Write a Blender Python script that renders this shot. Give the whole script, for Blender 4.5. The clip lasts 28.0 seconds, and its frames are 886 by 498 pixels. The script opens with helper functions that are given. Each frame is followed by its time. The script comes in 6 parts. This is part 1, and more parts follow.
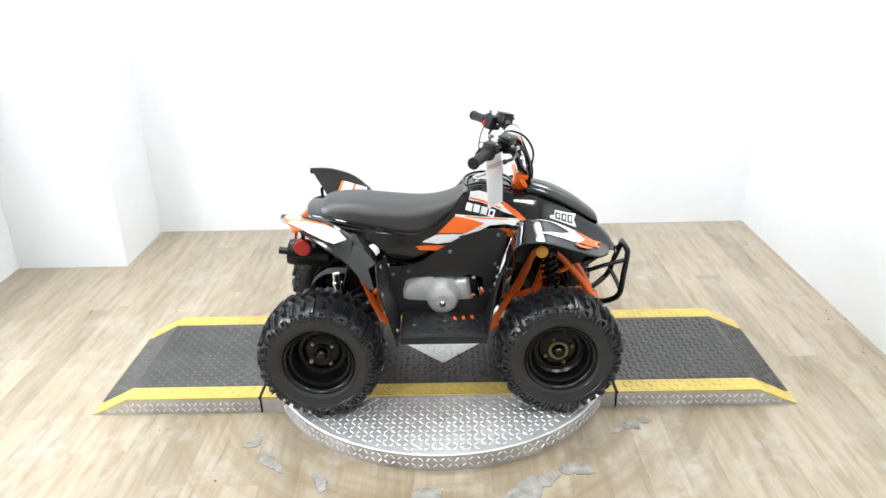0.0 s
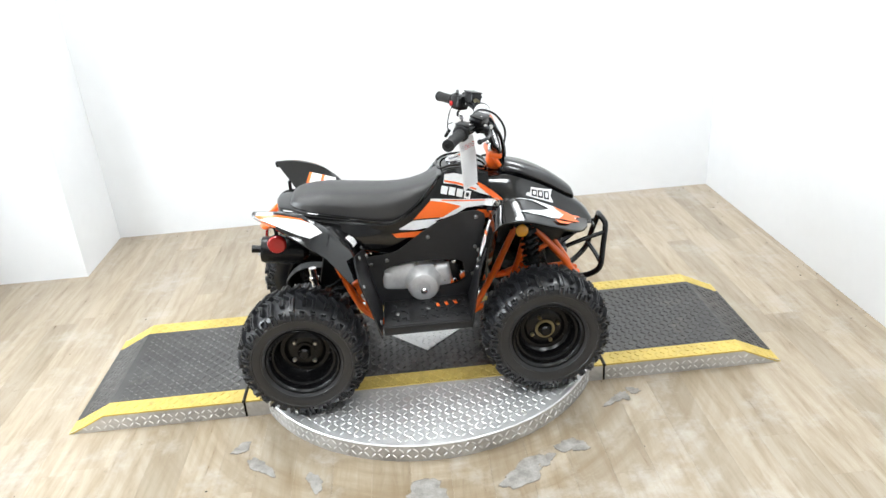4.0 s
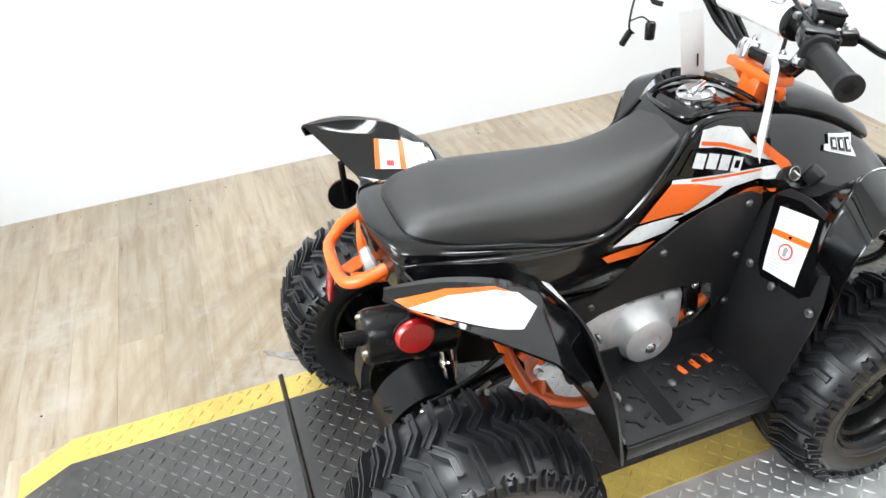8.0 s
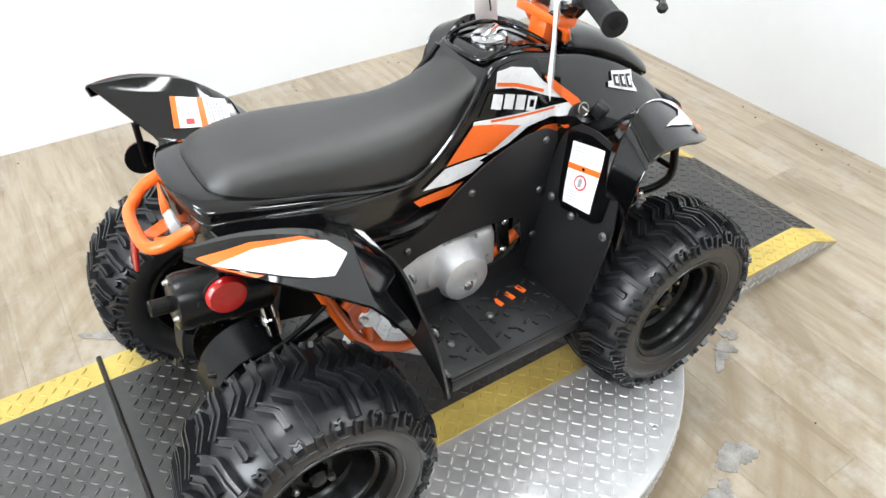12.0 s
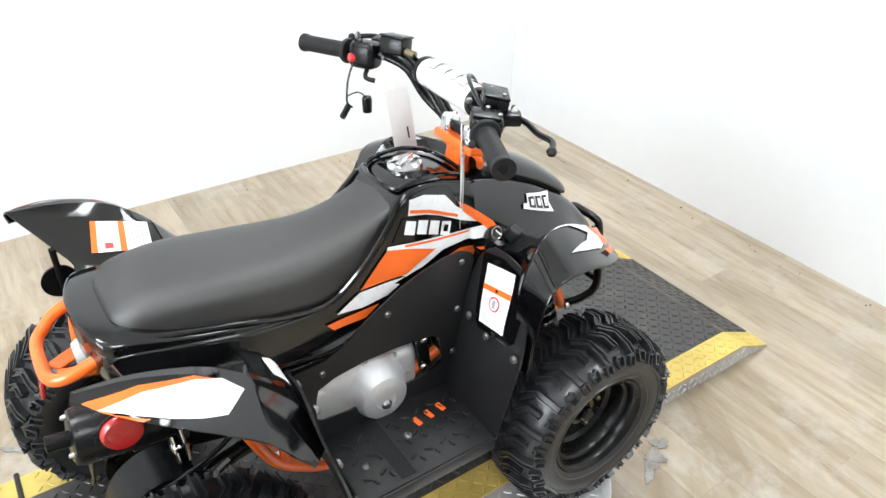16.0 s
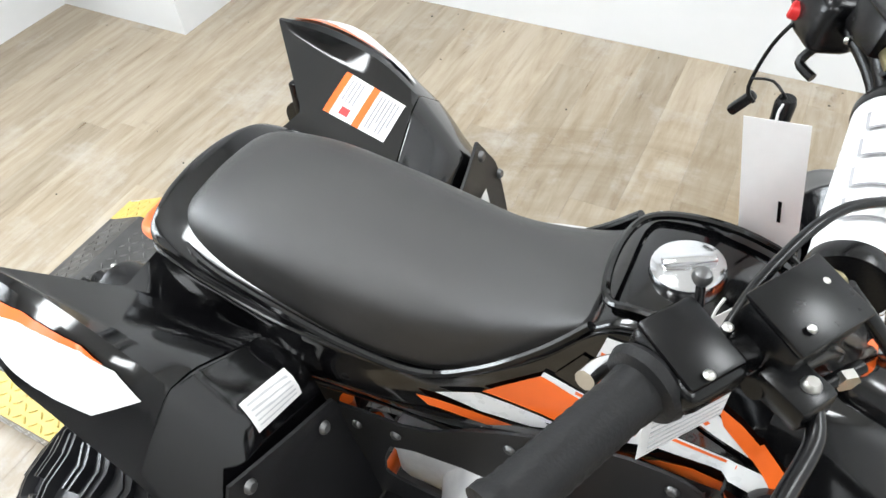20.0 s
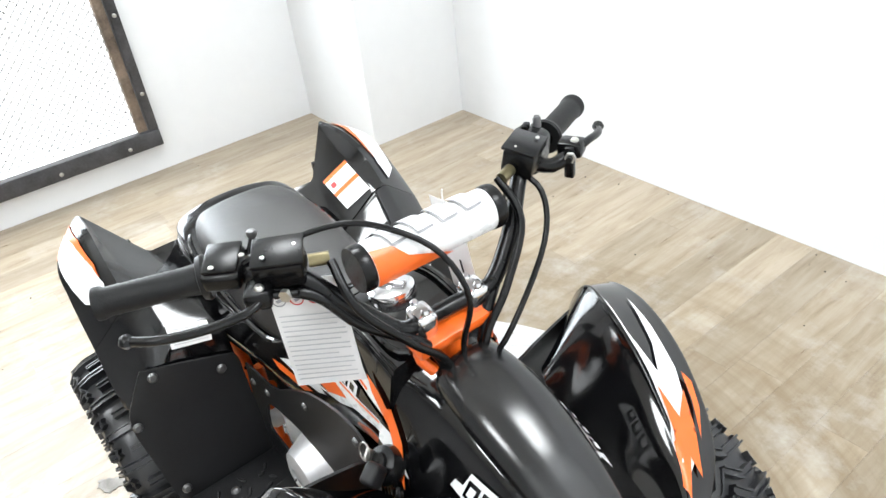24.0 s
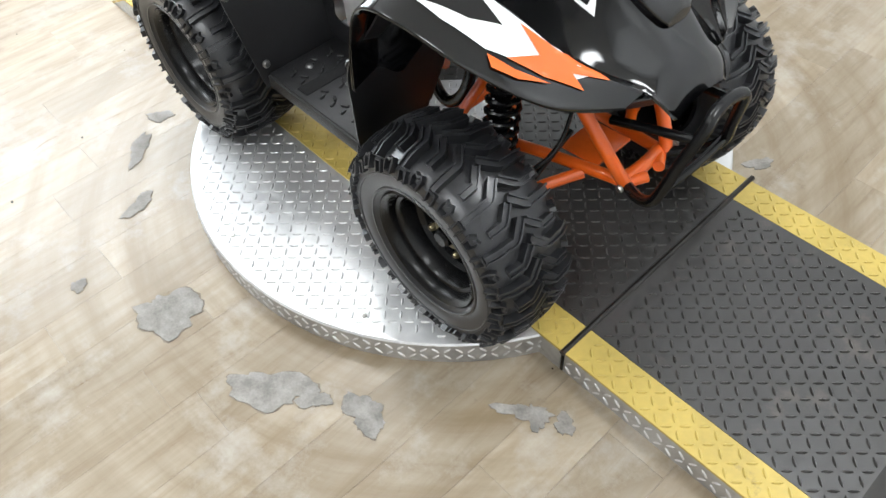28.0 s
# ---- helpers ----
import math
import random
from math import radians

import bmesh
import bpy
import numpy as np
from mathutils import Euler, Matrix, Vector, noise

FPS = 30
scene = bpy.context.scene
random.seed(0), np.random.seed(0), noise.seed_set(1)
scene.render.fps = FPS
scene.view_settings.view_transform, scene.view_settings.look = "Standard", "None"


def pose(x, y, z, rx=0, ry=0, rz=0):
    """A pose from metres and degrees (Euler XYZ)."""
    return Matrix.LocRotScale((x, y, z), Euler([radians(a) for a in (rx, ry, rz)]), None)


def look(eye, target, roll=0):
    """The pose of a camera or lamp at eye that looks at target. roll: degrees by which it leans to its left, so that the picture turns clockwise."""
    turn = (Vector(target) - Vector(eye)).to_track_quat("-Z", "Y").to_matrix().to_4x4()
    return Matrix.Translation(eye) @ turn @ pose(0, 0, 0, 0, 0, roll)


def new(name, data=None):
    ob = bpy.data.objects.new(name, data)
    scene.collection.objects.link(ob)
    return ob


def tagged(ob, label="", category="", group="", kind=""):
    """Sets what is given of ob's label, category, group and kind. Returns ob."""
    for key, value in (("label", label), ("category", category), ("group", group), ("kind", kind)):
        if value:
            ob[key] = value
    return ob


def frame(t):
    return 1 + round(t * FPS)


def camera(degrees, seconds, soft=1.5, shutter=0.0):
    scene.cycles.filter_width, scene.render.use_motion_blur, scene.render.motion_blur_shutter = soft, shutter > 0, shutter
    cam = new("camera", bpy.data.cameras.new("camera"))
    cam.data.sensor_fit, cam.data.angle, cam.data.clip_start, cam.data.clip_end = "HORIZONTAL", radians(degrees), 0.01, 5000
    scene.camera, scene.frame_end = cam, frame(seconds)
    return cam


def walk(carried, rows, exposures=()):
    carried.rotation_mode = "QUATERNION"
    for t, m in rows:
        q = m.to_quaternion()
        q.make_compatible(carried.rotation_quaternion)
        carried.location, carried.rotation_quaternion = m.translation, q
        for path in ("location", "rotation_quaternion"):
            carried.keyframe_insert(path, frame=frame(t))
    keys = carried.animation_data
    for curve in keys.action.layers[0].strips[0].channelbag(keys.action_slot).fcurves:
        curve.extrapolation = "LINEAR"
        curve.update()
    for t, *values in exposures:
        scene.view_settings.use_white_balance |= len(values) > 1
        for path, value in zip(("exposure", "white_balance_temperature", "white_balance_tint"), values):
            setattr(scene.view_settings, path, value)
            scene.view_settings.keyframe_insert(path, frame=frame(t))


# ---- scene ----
cam = camera(63.0, 28.0)
PATH = [
    (0, (0.051, -2.447, 1.586), (0.025, -0.603, 0.812), -1.4),
    (0.5, (0.06, -2.447, 1.586), (0.034, -0.604, 0.809), -2.5),
    (1, (0.061, -2.458, 1.589), (0.041, -0.606, 0.835), -3.0),
    (1.5, (0.067, -2.453, 1.584), (0.056, -0.615, 0.796), -3.3),
    (2, (0.066, -2.452, 1.582), (0.059, -0.613, 0.796), -2.8),
    (2.5, (0.062, -2.453, 1.588), (0.058, -0.612, 0.805), -3.0),
    (4.5, (-0.026, -2.312, 1.571), (0.07, -0.502, 0.725), -4.5),
    (5, (-0.026, -2.139, 1.559), (-0.015, -0.333, 0.7), -5.9),
    (5.5, (-0.12, -1.864, 1.569), (-0.182, -0.065, 0.696), -7.5),
    (6, (-0.28, -1.581, 1.542), (-0.061, 0.17, 0.6), -6.4),
    (6.5, (-0.411, -1.32, 1.472), (-0.081, 0.385, 0.48), -4.8),
    (7, (-0.448, -1.03, 1.427), (-0.2, 0.707, 0.467), -4.9),
    (7.5, (-0.535, -0.905, 1.455), (-0.15, 0.734, 0.375), -3.8),
    (8, (-0.654, -0.949, 1.374), (-0.162, 0.6, 0.208), -4.2),
    (8.5, (-0.711, -0.967, 1.297), (-0.097, 0.491, 0.073), -1.0),
    (9, (-0.732, -0.981, 1.228), (-0.103, 0.372, -0.103), 0.4),
    (9.5, (-0.733, -0.997, 1.187), (-0.118, 0.265, -0.237), 2.5),
    (10, (-0.729, -0.986, 1.192), (-0.1, 0.283, -0.22), 2.3),
    (10.5, (-0.706, -0.984, 1.246), (-0.026, 0.315, -0.114), -1.0),
    (11, (-0.698, -0.987, 1.311), (0.084, 0.282, -0.023), 0.2),
    (11.5, (-0.658, -0.985, 1.344), (0.177, 0.293, 0.053), 0.4),
    (13.5, (-0.544, -1.017, 1.402), (0.306, 0.318, 0.179), -0.1),
    (14, (-0.528, -1.018, 1.422), (0.357, 0.333, 0.242), 0.8),
    (14.5, (-0.519, -1.024, 1.431), (0.396, 0.334, 0.283), 0.6),
    (15, (-0.516, -1.02, 1.436), (0.421, 0.335, 0.302), 0.6),
    (15.5, (-0.513, -1.026, 1.439), (0.435, 0.336, 0.323), 1.1),
    (16, (-0.505, -1.029, 1.451), (0.46, 0.338, 0.356), 1.4),
    (16.5, (-0.495, -1.033, 1.45), (0.48, 0.343, 0.374), 1.0),
    (17, (-0.492, -1.037, 1.455), (0.486, 0.346, 0.392), 0.4),
    (17.5, (-0.456, -1.065, 1.465), (0.49, 0.346, 0.411), -2.3),
    (18, (-0.348, -1.098, 1.469), (0.41, 0.422, 0.413), 0.4),
    (18.5, (-0.22, -1.045, 1.484), (0.442, 0.483, 0.376), 1.9),
    (19, (-0.123, -0.79, 1.415), (0.192, 0.606, 0.017), 2.2),
    (19.5, (0.03, -0.6, 1.372), (-0.022, 0.692, -0.153), -0.8),
    (20, (0.184, -0.43, 1.338), (-0.496, 0.735, -0.139), -4.6),
    (20.5, (0.236, -0.403, 1.353), (-0.841, 0.545, -0.04), -12.0),
    (21, (0.398, -0.497, 1.401), (-0.801, 0.532, 0.174), -10.2),
    (21.5, (0.58, -0.54, 1.453), (-0.619, 0.542, 0.273), -9.1),
    (22, (0.739, -0.422, 1.45), (-0.602, 0.533, 0.313), -6.5),
    (22.5, (0.828, -0.321, 1.448), (-0.541, 0.639, 0.352), -8.3),
    (24.5, (0.905, -0.391, 1.423), (-0.441, 0.565, 0.294), -6.2),
    (25, (0.948, -0.564, 1.425), (-0.299, 0.476, 0.257), -4.4),
    (25.5, (1.007, -0.715, 1.421), (-0.199, 0.394, 0.274), -2.0),
    (26, (1.035, -0.764, 1.394), (-0.075, 0.348, 0.157), 1.6),
    (26.5, (1.029, -0.766, 1.324), (0.029, 0.226, -0.097), 2.0),
    (27, (1.032, -0.782, 1.279), (0.103, 0.139, -0.233), 4.2),
    (27.5, (1.059, -0.807, 1.236), (0.189, 0.066, -0.339), 4.1),
    (28, (1.054, -0.822, 1.274), (0.077, -0.017, -0.273), -4.7),
]
walk(cam, [(t, look(eye, target, roll)) for t, eye, target, roll in PATH],
     exposures=[(0, 0.1), (7.5, 0.04), (9, 0.12), (10, 0.06), (11, 0.02), (13.5, 0.08), (17, 0.09), (18.5, 0.0), (19.5, -0.15), (20.2, 0.0), (20.6, 0.16), (21.3, 0.08), (25, 0.08), (26, -0.03), (27, -0.15), (28, -0.16)])

# ---- light ----
world = bpy.data.worlds.new("world")
scene.world = world
world.use_nodes = True
world.node_tree.nodes["Background"].inputs[0].default_value = (1.0, 0.99, 0.97, 1)
world.node_tree.nodes["Background"].inputs[1].default_value = 0.25


def lamp(name, size, size_y, watts, m, colour=(0.93, 0.975, 1.0)):
    data = bpy.data.lights.new(name, "AREA")
    data.shape, data.size, data.size_y, data.energy, data.color = "RECTANGLE", size, size_y, watts, colour
    ob = new(name, data)
    ob.matrix_world = m
    return tagged(ob, kind="structure")


CEILING = 2.75
for lx, ly in ((1.3, 0.75), (-0.9, 0.4), (1.0, -1.6), (-0.9, -1.8)):
    lamp("ceiling_lamp", 0.62, 0.62, 23, pose(lx, ly, CEILING - 0.075))
lamp("window_daylight", 1.5, 2.0, 155, look((-2.44, -0.42, 1.25), (0, -0.42, 1.0)), (0.86, 0.94, 1.0))


# ---- materials ----
def nodes_of(name):
    m = bpy.data.materials.new(name)
    m.use_nodes = True
    return m, m.node_tree, m.node_tree.nodes["Principled BSDF"]


def node(tree, kind, **values):
    n = tree.nodes.new(kind)
    for key, value in values.items():
        n.inputs[key.replace("_", " ")].default_value = value
    return n


def ramp(tree, source, stops):
    r = tree.nodes.new("ShaderNodeValToRGB")
    while len(r.color_ramp.elements) < len(stops):
        r.color_ramp.elements.new(0.5)
    for e, (p, c) in zip(r.color_ramp.elements, stops):
        e.position, e.color = p, (c, c, c, 1) if isinstance(c, float) else (*c, 1)
    tree.links.new(source, r.inputs[0])
    return r.outputs[0]


def surface(name, colour, rough=0.4, metal=0.0, vary=0.12, scale=9.0, grain=0.0, grain_scale=400.0, coat=0.0, rough_vary=0.015, stain=None, random=0.0, spec=0.5):
    """A material with colour and gloss varied at two scales and a fine grain in relief."""
    m, tree, b = nodes_of(name)
    link = tree.links.new
    place = tree.nodes.new("ShaderNodeTexCoord").outputs["Object"]
    big, small = node(tree, "ShaderNodeTexNoise", Scale=scale, Detail=5.0), node(tree, "ShaderNodeTexNoise", Scale=scale * 9, Detail=4.0)
    link(place, big.inputs["Vector"]), link(place, small.inputs["Vector"])
    both = tree.nodes.new("ShaderNodeMath")
    both.operation = "MULTIPLY_ADD"
    both.inputs[1].default_value = 0.4
    link(small.outputs[0], both.inputs[0]), link(big.outputs[0], both.inputs[2])
    low, high = [tuple(max(0.0, c * k) for c in colour) for k in (1 - vary, 1 + vary)]
    out = ramp(tree, both.outputs[0], ((0.5, low), (0.9, high)))
    if stain:
        mix = tree.nodes.new("ShaderNodeMix")
        mix.data_type = "RGBA"
        spots = node(tree, "ShaderNodeTexNoise", Scale=scale * 1.7, Detail=7.0, Roughness=0.7)
        link(place, spots.inputs["Vector"])
        link(ramp(tree, spots.outputs[0], ((stain[1], 0.0), (stain[1] + 0.12, 1.0))), mix.inputs[0])
        link(out, mix.inputs[6])
        mix.inputs[7].default_value = (*stain[0], 1)
        out = mix.outputs[2]
    if random:
        info, hsv = tree.nodes.new("ShaderNodeObjectInfo"), tree.nodes.new("ShaderNodeHueSaturation")
        span = tree.nodes.new("ShaderNodeMapRange")
        span.inputs[3].default_value, span.inputs[4].default_value = 1 - random, 1 + random
        link(info.outputs["Random"], span.inputs[0]), link(span.outputs[0], hsv.inputs["Value"]), link(out, hsv.inputs["Color"])
        out = hsv.outputs[0]
    link(out, b.inputs["Base Color"])
    link(ramp(tree, small.outputs[0], ((0.3, max(0.02, rough - rough_vary)), (0.7, min(1.0, rough + rough_vary)))), b.inputs["Roughness"])
    b.inputs["Metallic"].default_value = metal
    b.inputs["Specular IOR Level"].default_value = spec
    b.inputs["Coat Weight"].default_value = coat
    b.inputs["Coat Roughness"].default_value = 0.06
    if grain:
        fine, relief = node(tree, "ShaderNodeTexNoise", Scale=grain_scale, Detail=3.0), node(tree, "ShaderNodeBump", Strength=grain, Distance=0.002)
        link(place, fine.inputs["Vector"]), link(fine.outputs[0], relief.inputs["Height"]), link(relief.outputs[0], b.inputs["Normal"])
    return m


GLOSS = surface("gloss_black_plastic", (0.002, 0.002, 0.0024), 0.1, vary=0.3, rough_vary=0.03, spec=0.7)
MATTE = surface("matte_black_plastic", (0.0115, 0.0115, 0.0125), 0.4, grain=0.22, grain_scale=900, vary=0.25, spec=0.42)
SATIN = surface("satin_black_paint", (0.0035, 0.0035, 0.0039), 0.27, vary=0.1, rough_vary=0.004, spec=0.32)
RUBBER = surface("tyre_rubber", (0.017, 0.0175, 0.0195), 0.31, vary=0.15, rough_vary=0.03, spec=0.6, grain=0.06, grain_scale=260)
DULL = surface("dull_black_plastic", (0.003, 0.003, 0.0033), 0.5, vary=0.2, spec=0.2)
GRIP = surface("grip_rubber", (0.01, 0.01, 0.0105), 0.5, grain=0.2, spec=0.25)
VINYL = surface("seat_vinyl", (0.016, 0.0148, 0.0142), 0.38, grain=0.3, grain_scale=1100, vary=0.12, spec=0.8)
ORANGE = surface("orange_paint", (0.86, 0.135, 0.012), 0.3, coat=0.3, vary=0.06)
DECAL_ORANGE = surface("orange_decal", (0.88, 0.15, 0.02), 0.3, vary=0.04)
DECAL_WHITE = surface("white_decal", (0.8, 0.8, 0.8), 0.28, vary=0.03)
PAPER = surface("white_paper", (0.78, 0.77, 0.76), 0.7, vary=0.04)
INK = surface("grey_ink", (0.3, 0.3, 0.31), 0.7, vary=0.1)
INK_PALE = surface("pale_ink", (0.5, 0.5, 0.51), 0.7, vary=0.1)
INK_RED = surface("red_ink", (0.55, 0.05, 0.05), 0.6, vary=0.1)
ALLOY = surface("cast_alloy", (0.72, 0.72, 0.73), 0.4, metal=0.55, grain=0.2, grain_scale=700)
CHROME = surface("chrome", (0.75, 0.75, 0.76), 0.13, metal=1.0)
STEEL = surface("zinc_steel", (0.5, 0.49, 0.46), 0.34, metal=1.0, vary=0.2)
BOLT_DARK = surface("dull_bolt", (0.16, 0.16, 0.16), 0.35, metal=0.8)
GOLD = surface("gold_zinc", (0.22, 0.19, 0.11), 0.35, metal=0.9, vary=0.25)
RED = surface("red_reflector", (0.36, 0.008, 0.008), 0.14, coat=0.5, grain=0.3, grain_scale=300)
AMBER = surface("amber_reflector", (0.75, 0.33, 0.01), 0.16, coat=0.5, grain=0.3, grain_scale=300)
RED_PLASTIC = surface("red_plastic", (0.6, 0.02, 0.02), 0.35)
WALL = surface("white_wall_paint", (0.785, 0.795, 0.805), 0.62, vary=0.02, scale=2.0, grain=0.08, grain_scale=180)
# grey picked to dim the reflections and bounce from the unseen front wall
WALL_DARK = surface("unseen_wall_grey", (0.4, 0.4, 0.405), 0.6, vary=0.08, scale=2.0, grain=0.08, grain_scale=180)
CEIL = surface("ceiling_paint", (0.8, 0.8, 0.79), 0.8, vary=0.03)
PLATE_BARE = surface("bare_tread_plate", (0.7, 0.7, 0.7), 0.4, metal=0.65, vary=0.12, scale=6, rough_vary=0.12, stain=((0.5, 0.49, 0.47), 0.66))
# bare plate darkened for the shade on upright sides, with random stains
PLATE_SIDE_SHADE = surface("side_shade_tread_plate", (0.5, 0.495, 0.485), 0.45, metal=0.65, vary=0.25, scale=8, rough_vary=0.08, stain=((0.26, 0.24, 0.22), 0.6))
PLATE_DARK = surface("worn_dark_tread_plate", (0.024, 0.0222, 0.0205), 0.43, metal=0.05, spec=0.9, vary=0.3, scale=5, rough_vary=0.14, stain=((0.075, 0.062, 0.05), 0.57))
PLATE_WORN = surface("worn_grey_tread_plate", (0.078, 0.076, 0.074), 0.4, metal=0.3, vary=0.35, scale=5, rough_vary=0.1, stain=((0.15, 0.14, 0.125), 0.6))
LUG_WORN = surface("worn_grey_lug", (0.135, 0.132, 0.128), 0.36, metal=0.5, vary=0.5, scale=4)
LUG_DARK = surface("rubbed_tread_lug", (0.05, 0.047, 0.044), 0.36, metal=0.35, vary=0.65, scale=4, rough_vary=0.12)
PLATE_YELLOW = surface("yellow_safety_paint", (0.55, 0.41, 0.1), 0.46, vary=0.14, scale=8, stain=((0.24, 0.18, 0.07), 0.61))
ROD = surface("worn_steel_rod", (0.03, 0.027, 0.024), 0.34, metal=0.5, vary=0.5, scale=16, stain=((0.14, 0.11, 0.085), 0.6))
FRAME_WOOD = surface("weathered_brown_post", (0.16, 0.12, 0.09), 0.6, vary=0.5, scale=14, grain=0.4, grain_scale=60)
FRAME_DARK = surface("dark_grey_window_frame", (0.06, 0.06, 0.065), 0.45, metal=0.3, vary=0.4, scale=12, grain=0.2)
MESH_METAL = surface("expanded_metal_mesh", (0.3, 0.3, 0.31), 0.6, metal=0.3)
CONCRETE = surface("bare_concrete", (0.26, 0.245, 0.225), 0.85, vary=0.3, scale=25, grain=0.6, grain_scale=90)


def glowing(name, colour, strength):
    m, tree, b = nodes_of(name)
    b.inputs["Base Color"].default_value = (*colour, 1)
    b.inputs["Emission Color"].default_value, b.inputs["Emission Strength"].default_value = (*colour, 1), strength
    return m


def plank_material():
    """Pale oak-look vinyl: long grain, blotches, each plank its own tone, rubbed rings round the turntable."""
    m, tree, b = nodes_of("oak_vinyl_plank")
    link = tree.links.new
    geo, info = tree.nodes.new("ShaderNodeNewGeometry"), tree.nodes.new("ShaderNodeObjectInfo")
    shift = tree.nodes.new("ShaderNodeVectorMath")
    shift.operation = "MULTIPLY_ADD"
    shift.inputs[1].default_value = (9.0, 1.0, 1.0)
    comb = tree.nodes.new("ShaderNodeCombineXYZ")
    wide = tree.nodes.new("ShaderNodeMath")
    wide.operation = "MULTIPLY"
    wide.inputs[1].default_value = 40.0
    link(info.outputs["Random"], wide.inputs[0]), link(wide.outputs[0], comb.inputs[1])
    link(geo.outputs["Position"], shift.inputs[0]), link(comb.outputs[0], shift.inputs[2])
    grain = node(tree, "ShaderNodeTexNoise", Scale=3.2, Detail=7.0, Roughness=0.65, Distortion=0.4)
    link(shift.outputs[0], grain.inputs["Vector"])
    wood = ramp(tree, grain.outputs[0], ((0.28, (0.234, 0.177, 0.117)), (0.42, (0.324, 0.261, 0.184)), (0.54, (0.378, 0.314, 0.233)), (0.64, (0.410, 0.350, 0.270)), (0.8, (0.324, 0.266, 0.196))))
    hsv = tree.nodes.new("ShaderNodeHueSaturation")
    span = tree.nodes.new("ShaderNodeMapRange")
    span.inputs[3].default_value, span.inputs[4].default_value = 0.84, 1.1
    link(info.outputs["Random"], span.inputs[0]), link(span.outputs[0], hsv.inputs["Value"]), link(wood, hsv.inputs["Color"])
    # rubbed rings round the turntable
    off = tree.nodes.new("ShaderNodeVectorMath")
    off.operation = "SUBTRACT"
    off.inputs[1].default_value = (0.015, 0.125, 0.0)
    link(geo.outputs["Position"], off.inputs[0])
    far = tree.nodes.new("ShaderNodeVectorMath")
    far.operation = "LENGTH"
    link(off.outputs[0], far.inputs[0])
    patchy = node(tree, "ShaderNodeTexNoise", Scale=2.2, Detail=6.0, Roughness=0.6)
    link(geo.outputs["Position"], patchy.inputs["Vector"])
    wob = tree.nodes.new("ShaderNodeMath")
    wob.operation = "MULTIPLY_ADD"
    wob.inputs[1].default_value = 0.05
    link(patchy.outputs[0], wob.inputs[0]), link(far.outputs["Value"], wob.inputs[2])
    split = tree.nodes.new("ShaderNodeSeparateXYZ")
    link(off.outputs[0], split.inputs[0])
    bearing = tree.nodes.new("ShaderNodeMath")
    bearing.operation = "ARCTAN2"
    link(split.outputs[1], bearing.inputs[0]), link(split.outputs[0], bearing.inputs[1])
    polar = tree.nodes.new("ShaderNodeCombineXYZ")
    link(wob.outputs[0], polar.inputs[0]), link(bearing.outputs[0], polar.inputs[1])
    spread = tree.nodes.new("ShaderNodeVectorMath")
    spread.operation = "MULTIPLY"
    spread.inputs[1].default_value = (13.0, 1.3, 1.0)
    link(polar.outputs[0], spread.inputs[0])
    rings = node(tree, "ShaderNodeTexNoise", Scale=1.0, Detail=6.0, Roughness=0.6)
    link(spread.outputs[0], rings.inputs["Vector"])
    ring = ramp(tree, rings.outputs[0], ((0.36, 0.1), (0.5, 0.45), (0.66, 0.95)))
    near = tree.nodes.new("ShaderNodeMath")
    near.operation = "MULTIPLY"
    near.inputs[1].default_value = 0.72
    link(wob.outputs[0], near.inputs[0])
    zone = ramp(tree, near.outputs[0], ((0.5, 1.0), (0.72, 0.95), (0.88, 0.5), (1.0, 0.0)))
    amount = tree.nodes.new("ShaderNodeMath")
    amount.operation = "MULTIPLY"
    link(ring, amount.inputs[0]), link(zone, amount.inputs[1])
    half = tree.nodes.new("ShaderNodeMath")
    half.operation = "MULTIPLY"
    half.inputs[1].default_value = 0.88
    link(amount.outputs[0], half.inputs[0])
    mix = tree.nodes.new("ShaderNodeMix")
    mix.data_type = "RGBA"
    link(half.outputs[0], mix.inputs[0]), link(hsv.outputs[0], mix.inputs[6])
    mix.inputs[7].default_value = (0.2, 0.145, 0.082, 1)
    # pale worn blotches
    worn = tree.nodes.new("ShaderNodeMix")
    worn.data_type = "RGBA"
    blot = node(tree, "ShaderNodeTexNoise", Scale=3.4, Detail=8.0, Roughness=0.72)
    link(geo.outputs["Position"], blot.inputs["Vector"])
    link(ramp(tree, blot.outputs[0], ((0.52, 0.0), (0.68, 0.6))), worn.inputs[0])
    link(mix.outputs[2], worn.inputs[6])
    worn.inputs[7].default_value = (0.47, 0.44, 0.40, 1)
    # small dark scuffs
    scuff = tree.nodes.new("ShaderNodeMix")
    scuff.data_type = "RGBA"
    marks = node(tree, "ShaderNodeTexNoise", Scale=13.0, Detail=9.0, Roughness=0.78)
    link(geo.outputs["Position"], marks.inputs["Vector"])
    link(ramp(tree, marks.outputs[0], ((0.60, 0.0), (0.72, 0.55))), scuff.inputs[0])
    link(worn.outputs[2], scuff.inputs[6])
    scuff.inputs[7].default_value = (0.17, 0.135, 0.095, 1)
    link(scuff.outputs[2], b.inputs["Base Color"])
    link(ramp(tree, grain.outputs[0], ((0.3, 0.27), (0.7, 0.4))), b.inputs["Roughness"])
    fine, relief = node(tree, "ShaderNodeTexNoise", Scale=60.0, Detail=4.0), node(tree, "ShaderNodeBump", Strength=0.12, Distance=0.002)
    link(shift.outputs[0], fine.inputs["Vector"]), link(fine.outputs[0], relief.inputs["Height"]), link(relief.outputs[0], b.inputs["Normal"])
    return m


PLANK = plank_material()


